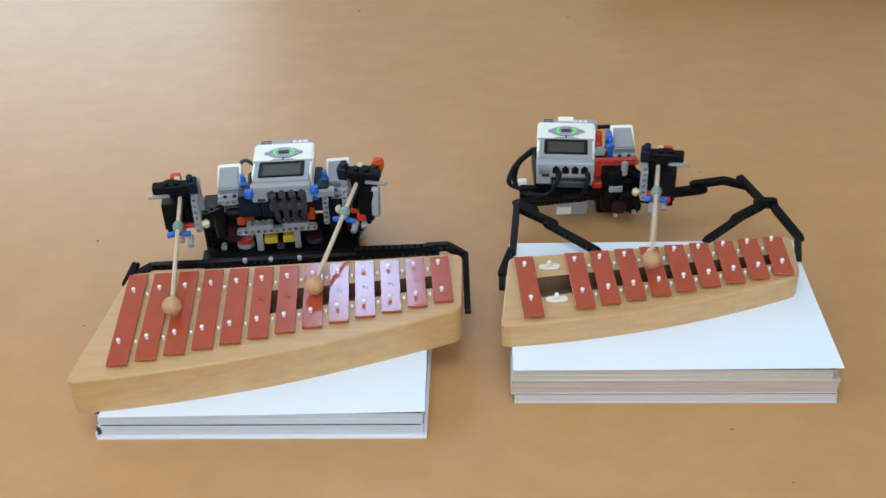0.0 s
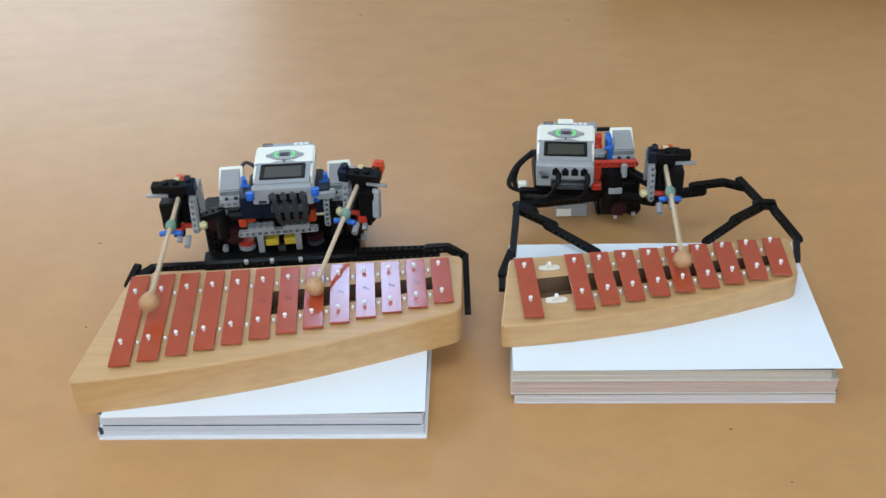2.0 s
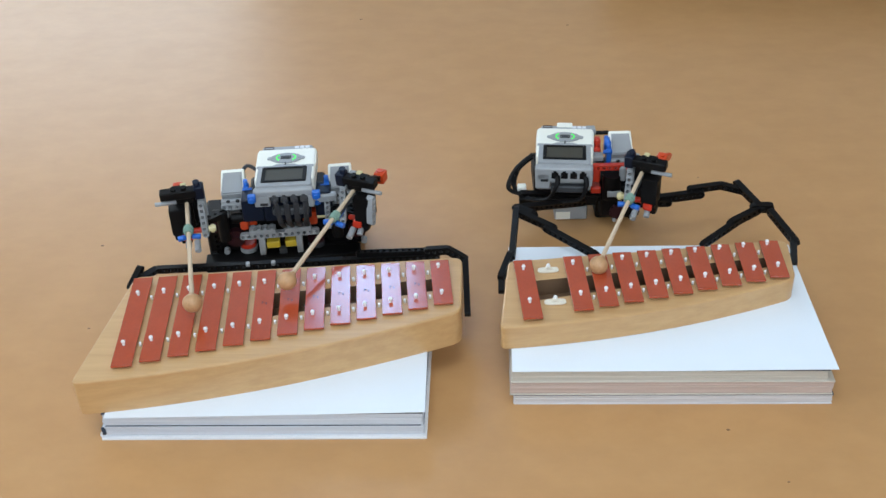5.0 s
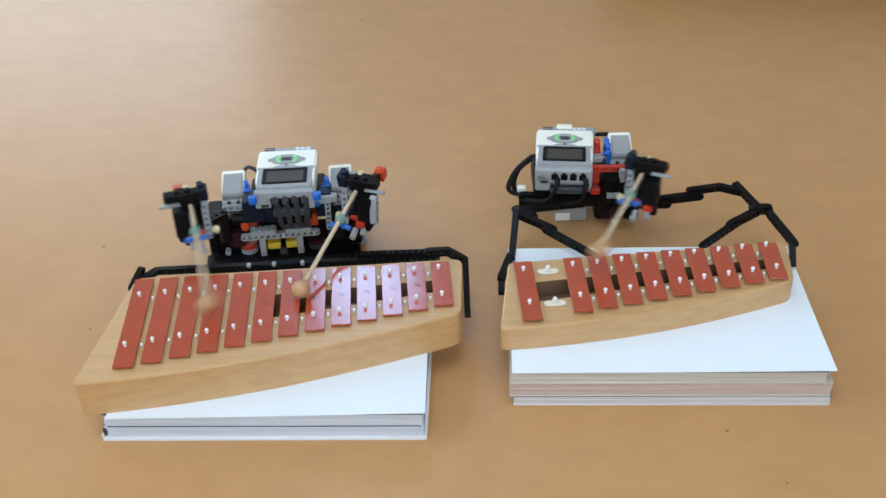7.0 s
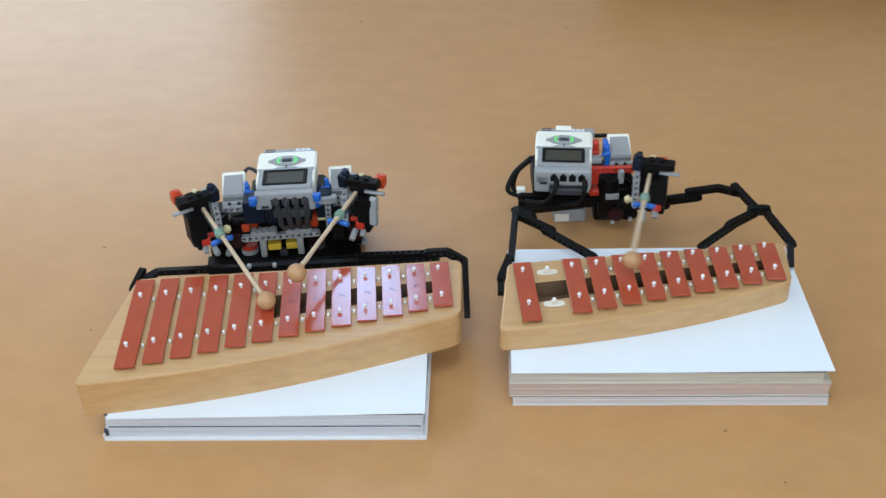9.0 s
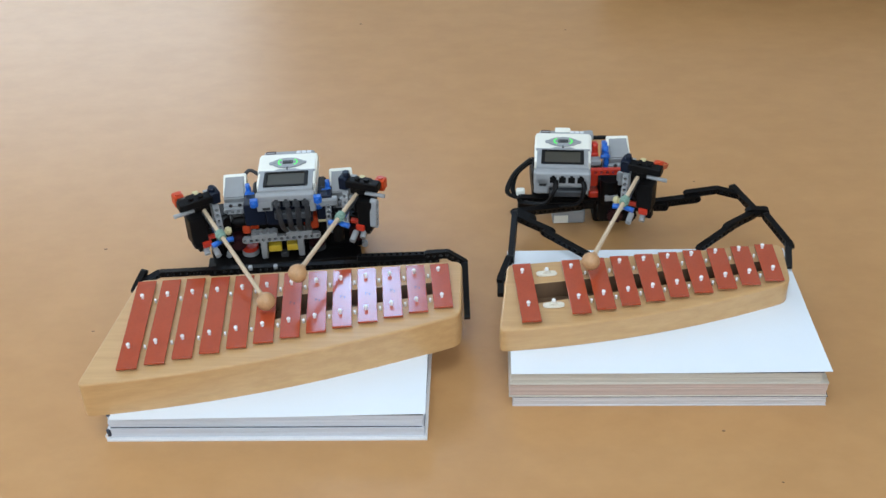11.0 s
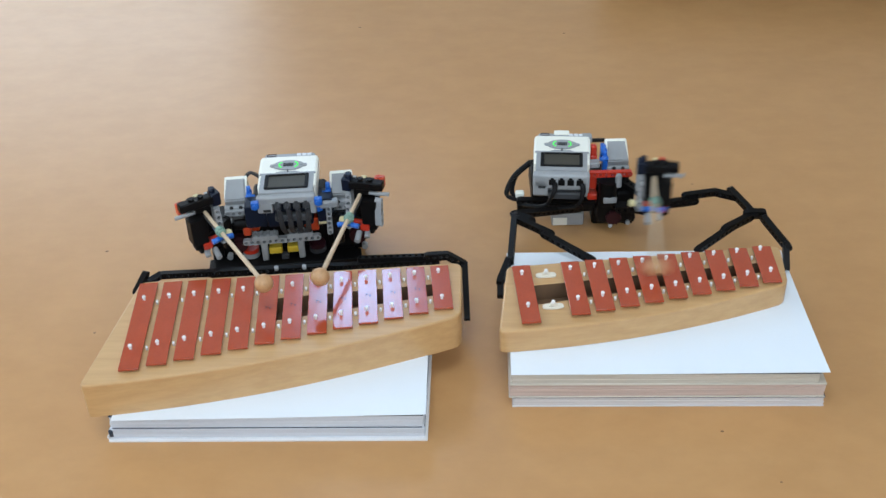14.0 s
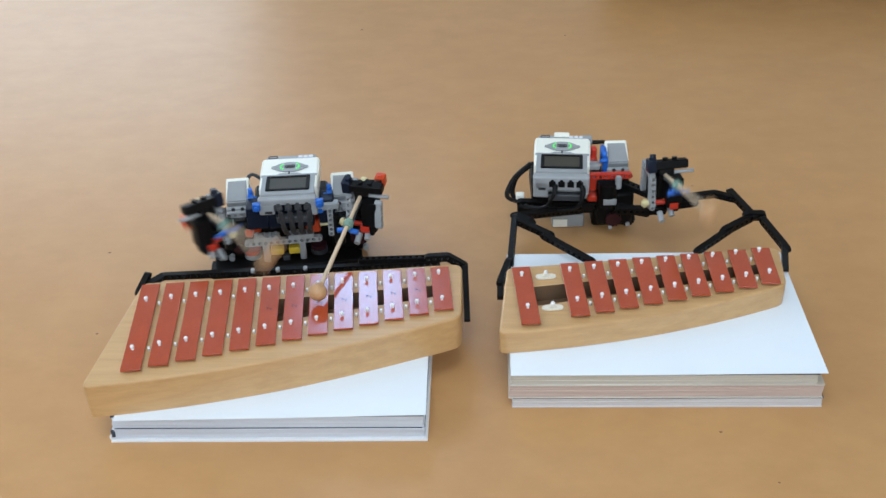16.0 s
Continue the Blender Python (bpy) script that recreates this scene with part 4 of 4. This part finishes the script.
gear(bm, (0.040, -0.026, 0.030), 0.011, 0.008, 12)
part("gear", bm, MAROON_P, solo, "dark red gear")
bm = bmesh.new()
gear(bm, (0.060, -0.018, 0.026), 0.011, 0.010, 14)
part("gear", bm, BLACK_P, solo)
for x, z in ((0.060, 0.022), (0.036, 0.018)):
    part("connector_pin", rod(bmesh.new(), (x, -0.026, z), (x, -0.030, z), 0.003, 10), GREY_P, solo)
for c, s, mt in (((0.008, 0.052, 0.112), (0.014, 0.014, 0.010), GREY_P), ((0.012, 0.012, 0.094), (0.020, 0.014, 0.008), GREY_P), ((0.022, 0.060, 0.104), (0.026, 0.006, 0.005), BLACK_P)):
    part("bracket", box(bmesh.new(), c, s, 0.0015), mt, solo)
bm = bmesh.new()
rod(bm, (0.0275, 0.020, 0.100), (0.0275, 0.020, 0.118), 0.0036, 10)
box(bm, (0.0275, 0.026, 0.104), (0.006, 0.014, 0.022), 0.001)
part("connector_pin", bm, BLUE_P, solo, "bright blue pins")
for pts in ([(-0.0440, -0.0440, 0.0985), (-0.0455, -0.0530, 0.090), (-0.058, -0.052, 0.068), (-0.085, -0.036, 0.060)],
                         [(-0.0080, -0.0460, 0.0985), (-0.0070, -0.0550, 0.089), (-0.016, -0.056, 0.068), (-0.052, -0.042, 0.058)],
                         [(-0.072, 0.030, 0.090), (-0.096, 0.020, 0.072), (-0.106, 0.004, 0.052), (-0.085, -0.004, 0.046)],
                         [(-0.072, 0.036, 0.082), (-0.092, 0.030, 0.066), (-0.098, 0.010, 0.050), (-0.080, 0.000, 0.042)]):
    part("cable", pipe(bmesh.new(), pts, 0.0036, 8, 0.7), BLACK_P, solo, "black flat cable")
part("cable_plug", box(bmesh.new(), (-0.088, 0.004, 0.052), (0.012, 0.010, 0.010), 0.0015), WHITE_P, solo, "pale plug")

# holder of the short glockenspiel: black beam arms
EL = (0.0088, 0.2838, 0.0780)
SIDE, FLAT = (1, 0, 0.15), (0, 1, 0.2)
for a, b, up, wd in ((EL, (0.0014, 0.1912, 0.0680), SIDE, 0.0076), ((-0.0006, 0.1913, 0.0700), (-0.0114, 0.1596, 0.0620), SIDE, 0.011), ((-0.0114, 0.1617, 0.0620), (-0.0116, 0.1520, 0.0470), SIDE, 0.010),
                     ((0.0084, 0.2921, 0.0740), (0.0996, 0.3476, 0.0480), FLAT, 0.010), ((0.0183, 0.3647, 0.0500), (0.1390, 0.3625, 0.0460), FLAT, 0.010),
                     ((0.0126, 0.2774, 0.0760), (0.0542, 0.2495, 0.0710), FLAT, 0.010), ((0.0461, 0.2496, 0.0710), (0.1044, 0.2026, 0.0620), FLAT, 0.009),
                     ((0.1964, 0.3241, 0.0660), (0.2497, 0.3232, 0.0740), FLAT, 0.012), ((0.1520, 0.3330, 0.0560), (0.2080, 0.3200, 0.0640), FLAT, 0.012), ((0.1480, 0.3480, 0.0520), (0.1880, 0.3270, 0.0560), FLAT, 0.012), ((0.2370, 0.3245, 0.0800), (0.2767, 0.3289, 0.0830), FLAT, 0.009), ((0.2767, 0.3289, 0.0830), (0.3036, 0.3222, 0.0790), FLAT, 0.009),
                     ((0.2992, 0.3346, 0.0820), (0.3199, 0.2788, 0.0780), SIDE, 0.010), ((0.3120, 0.2810, 0.0790), (0.3298, 0.2807, 0.0790), FLAT, 0.013),
                     ((0.3303, 0.2704, 0.0780), (0.3486, 0.2133, 0.0720), SIDE, 0.011), ((0.3466, 0.2154, 0.0730), (0.3451, 0.1938, 0.0560), SIDE, 0.010),
                     ((0.3156, 0.2797, 0.0760), (0.2800, 0.2589, 0.0700), FLAT, 0.012), ((0.2903, 0.2646, 0.0705), (0.2401, 0.2238, 0.0620), FLAT, 0.009), ((0.0120, 0.2860, 0.0750), (0.0290, 0.2760, 0.0740), FLAT, 0.014)):
    part("holder_beam", sp(beam_between(bmesh.new(), a, b, up, wide=wd)), BLACK_P, solo, "black holder beam")

# the moving heads and strikers
ARMS = {"left": (-0.3717, 0.268, -0.0368, -0.0413, 0.1804, 0.1333), "right": (-0.2247, 0.2785, 0.0404, -0.0196, 0.1726, 0.1327), "solo": (0.1601, 0.3712, 0.0366, -0.0662, 0.1746, 0.1238)}
parts_of = {}
for key, (owner, side) in {"left": (duo, -1), "right": (duo, 1), "solo": (solo, 1)}.items():
    ax, ay, ox, oy, length, zt = ARMS[key]
    parts_of[key] = (swivel_head(owner, side, (ox, oy), zt, key == "right", 0.003 if key == "solo" else 0.0145), striker(owner, side, length, *{"left": (0.012, 0.060, -0.023), "right": (0.011, 0.052, -0.014), "solo": (0.011, 0.054, -0.020)}[key], key == "solo"))


def motions():
    """Turn of each head and tilt of each striker: rows of seconds, turn, tilt."""
    played = {
        "left": [
            (0.0, 8.5, -9.5), (0.03, 8.5, -9.5), (0.1, 16.2, -6.1), (0.2, 15.1, -9.9), (0.3, 15.7, -10.0), (0.4, 7.6, -5.3), (0.5, -6.9, 12.8), (0.6, -8.8, -10.1),
            (0.7, -8.0, -8.6), (0.8, 9.1, 14.9), (0.9, 19.6, -10.4), (1.0, 13.5, -9.1), (1.1, 8.8, -5.0), (1.2, 7.2, -6.5), (1.3, 6.3, -10.4), (1.4, 12.4, -4.7),
            (1.5, 16.3, 9.8), (1.6, 15.7, -9.9), (1.7, 12.8, -9.6), (1.8, -0.2, 15.2), (1.9, 0.3, -9.3), (2.0, 1.6, -7.5), (2.1, 10.5, -1.2), (2.2, 17.3, -8.4),
            (2.3, 14.9, -8.0), (2.4, 23.6, 7.9), (2.5, 37.7, 5.2), (2.6, 34.2, -10.4), (2.7, 28.7, -9.7), (2.8, 13.7, 8.8), (2.9, 16.8, -9.8), (3.0, 16.3, -6.2),
            (3.1, 16.3, -6.1), (3.5, 16.3, -5.5), (3.9, 16.4, -5.4), (4.0, 19.5, -5.1), (4.1, 20.1, -4.9), (4.2, 19.0, -5.0), (6.3, 7.5, -9.1), (6.4, -8.5, 11.3),
            (6.5, -9.7, -2.6), (6.6, -9.5, -10.4), (6.7, -4.0, -10.4), (6.8, 10.1, -10.4), (6.9, 11.5, -10.4), (7.0, 17.7, -7.1), (7.1, 30.3, 14.7), (7.2, 34.5, -10.4),
            (7.3, 33.1, -10.4), (7.4, 33.3, -10.4), (7.5, 33.5, -10.4), (7.6, 31.6, -10.4), (7.7, 28.3, -10.4), (7.8, 28.1, -10.4), (7.9, 28.0, -10.4), (8.0, 22.0, -9.5),
            (8.1, 22.5, 6.7), (8.2, 21.5, -9.0), (8.3, 28.3, -9.0), (8.4, 31.5, 14.9), (8.5, 32.6, -7.4), (8.6, 34.1, -10.0), (8.7, 34.1, -10.4), (8.8, 34.3, -10.4),
            (9.2, 34.0, -10.4), (11.3, 33.7, -9.8), (11.9, 33.6, -10.0), (12.5, 34.1, -9.7), (12.6, 29.7, -7.9), (12.7, 13.4, -8.1), (12.8, 2.0, -9.2), (12.9, -8.6, 11.3),
            (13.0, -8.9, 1.6), (13.1, -11.7, -10.4), (13.2, -11.1, -10.4), (13.3, 2.7, -7.1), (13.4, 13.6, -6.9), (13.5, 28.2, -6.1), (13.6, 33.5, 14.2), (13.7, 33.5, -6.5),
            (13.8, 32.8, 0.8), (13.9, 32.9, 0.2), (14.0, 33.4, -0.3), (14.5, 33.4, 0.6), (14.6, 31.0, 7.4), (14.7, 31.3, 6.7), (14.8, 31.2, -7.4), (14.9, 24.0, 2.1),
            (15.0, 16.9, 17.2), (15.1, 16.1, -8.6), (15.2, 15.9, -8.1), (15.3, -4.2, 14.3), (15.4, -5.5, -0.4), (15.5, -9.8, -9.4), (15.6, -5.9, -10.4), (15.7, 20.1, -10.2),
            (15.8, 16.8, -8.9), (15.9, 21.2, -5.2), (16.0, 36.6, 10.7),
        ],
        "right": [
            (0.0, -11.8, -10.7), (1.3, -11.8, -10.7), (2.6, -11.7, -10.7), (2.7, -14.2, -10.7), (2.8, -16.4, -10.7), (2.9, -16.6, -10.7), (3.0, -18.0, -10.4), (3.1, -22.7, 3.2),
            (3.2, -15.2, 0.8), (3.3, -18.5, -4.6), (3.4, -5.3, 0.5), (3.5, 8.6, 6.5), (3.6, 12.0, -8.5), (3.7, 3.7, -9.5), (3.8, -3.4, 12.9), (3.9, -4.8, -9.0),
            (4.0, -6.4, -10.7), (4.1, -18.6, 23.3), (4.2, -21.9, -7.8), (6.3, -19.5, -5.8), (6.4, -20.3, -10.4), (6.5, -20.3, -10.3), (6.6, -20.5, -9.9), (6.7, -17.8, 3.0),
            (6.8, -16.9, 1.7), (6.9, -18.1, -1.2), (7.0, -17.1, -10.7), (7.1, -17.1, -10.7), (7.2, -16.7, -10.6), (7.3, -15.9, -9.3), (7.4, -7.4, 23.2), (7.5, -13.5, -10.7),
            (7.6, -13.1, -10.7), (7.7, -19.5, 22.1), (7.8, -15.8, 4.1), (7.9, -17.0, 3.0), (8.0, -17.5, -1.7), (8.5, -17.5, -1.2), (9.2, -17.5, -1.8), (11.3, -17.5, -1.2),
            (12.5, -17.2, -1.2), (13.8, -17.6, -1.3), (13.9, -15.2, -1.1), (14.0, -10.2, -2.1), (14.1, -10.2, -2.1), (14.2, -8.7, 4.7), (14.3, -9.7, 1.3), (14.4, -12.1, -9.2),
            (14.6, -12.2, -9.1), (15.1, -12.0, -8.7), (15.5, -11.9, -9.0), (16.0, -12.1, -9.2),
        ],
        "solo": [
            (0.0, -9.1, -7.2), (0.1, -7.1, -4.5), (0.2, -7.1, -4.5), (0.3, -7.2, -3.7), (0.4, -1.6, -3.9), (0.5, 2.5, 14.4), (0.6, -1.1, -5.0), (0.7, -2.4, -5.5),
            (0.8, -7.2, 14.4), (0.9, -8.1, -7.7), (1.0, -8.3, -7.6), (1.1, -11.9, 3.4), (1.2, -15.7, -8.8), (1.3, -15.2, -4.7), (1.4, -8.2, -2.6), (1.5, -6.7, 12.4),
            (1.6, -9.0, -6.7), (1.7, -6.3, -8.0), (1.8, -0.8, 18.9), (1.9, -0.6, -7.5), (2.0, -0.5, -7.5), (2.1, 8.3, -7.6), (2.2, 8.8, -7.8), (2.3, 9.0, -6.9),
            (2.4, 3.4, 19.6), (2.5, 7.1, -7.8), (2.6, 7.1, -7.8), (2.7, 8.5, -8.3), (2.8, 14.5, -8.8), (2.9, 14.2, -8.8), (3.0, 15.5, 5.1), (3.1, 14.8, 3.7),
            (3.2, 13.0, -4.9), (3.3, 12.9, -5.9), (3.4, 1.4, -6.3), (3.5, -4.0, -6.2), (3.6, -2.8, -6.0), (3.7, -2.4, 12.5), (3.8, -2.9, -7.5), (3.9, -2.3, -7.2),
            (4.0, -3.1, -7.5), (4.1, -11.8, 12.3), (4.2, -16.3, -7.1), (6.3, -29.8, -11.2), (6.4, -42.6, 13.9), (6.5, -40.6, 4.0), (6.6, -43.3, -7.9), (6.7, -35.4, -5.8),
            (6.8, -27.7, -1.3), (6.9, -31.7, -5.0), (7.0, -22.2, -1.7), (7.1, -19.2, 16.5), (7.2, -22.0, -7.5), (7.3, -21.3, -8.8), (7.4, -6.8, 17.0), (7.5, -8.7, -6.0),
            (7.6, -9.8, -4.3), (7.7, -11.9, 14.4), (7.8, -13.5, -8.4), (7.9, -13.5, -8.4), (8.0, -16.8, 11.0), (8.1, -24.2, 15.3), (8.2, -27.9, -2.6), (8.3, -21.9, -0.9),
            (8.4, -21.5, 14.9), (8.5, -23.3, -6.2), (8.6, -23.2, -7.4), (8.7, -23.0, -7.3), (8.8, -22.1, -4.7), (8.9, -19.5, -8.8), (9.0, -13.3, -4.5), (9.1, -10.1, -8.8),
            (9.2, -5.3, -5.3), (11.3, -25.4, -7.3), (11.4, -25.4, -7.6), (11.5, -24.4, -6.5), (11.6, -24.5, -8.8), (11.7, -20.7, -8.8), (11.8, -18.3, -7.9), (11.9, -13.9, -8.8),
            (12.0, -10.2, -8.7), (12.1, -6.2, -8.8), (12.2, -2.3, -5.9), (12.3, 1.6, -8.8), (12.4, 5.2, -3.8), (12.5, 5.0, -8.1), (12.6, -0.4, -6.9), (12.7, -16.9, -7.8),
            (12.8, -25.9, -8.8), (12.9, -27.5, -1.0), (13.0, -27.4, 12.8), (13.1, -29.7, -11.2), (13.2, -29.9, -11.2), (13.3, -20.6, -8.8), (13.4, -21.5, -8.8), (13.5, -21.1, -7.9),
            (13.6, -19.7, 14.0), (13.7, -22.1, -8.1), (13.8, -22.7, -8.6), (13.9, -17.2, -6.6), (14.0, -5.9, -7.0), (14.1, 10.5, -5.7), (14.2, 18.0, 8.9), (14.3, 30.1, 1.3),
            (14.4, 29.7, -9.0), (14.5, 28.6, -8.7), (14.6, 22.0, -4.3), (14.7, 2.5, -4.8), (14.8, 7.5, -8.1), (14.9, 1.8, -7.3), (15.0, -9.4, 28.4), (15.1, -6.9, -2.2),
            (15.2, -5.8, -7.9), (15.5, -5.7, -7.8), (15.8, -5.7, -8.0), (15.9, 3.5, 0.4), (16.0, 8.6, 16.0),
        ],
    }
    for key, rows in played.items():
        ax, ay, ox, oy, length, zt = ARMS[key]
        head, arm = parts_of[key]
        home = head.parent.matrix_world.inverted()
        walk(head, [(t, home @ pose(ax, ay, 0, 0, 0, turn)) for t, turn, tilt in rows])
        walk(arm, [(t, home @ pose(ax, ay, 0, 0, 0, turn) @ pose(ox, oy, zt, -tilt, 0, 0)) for t, turn, tilt in rows])


motions()
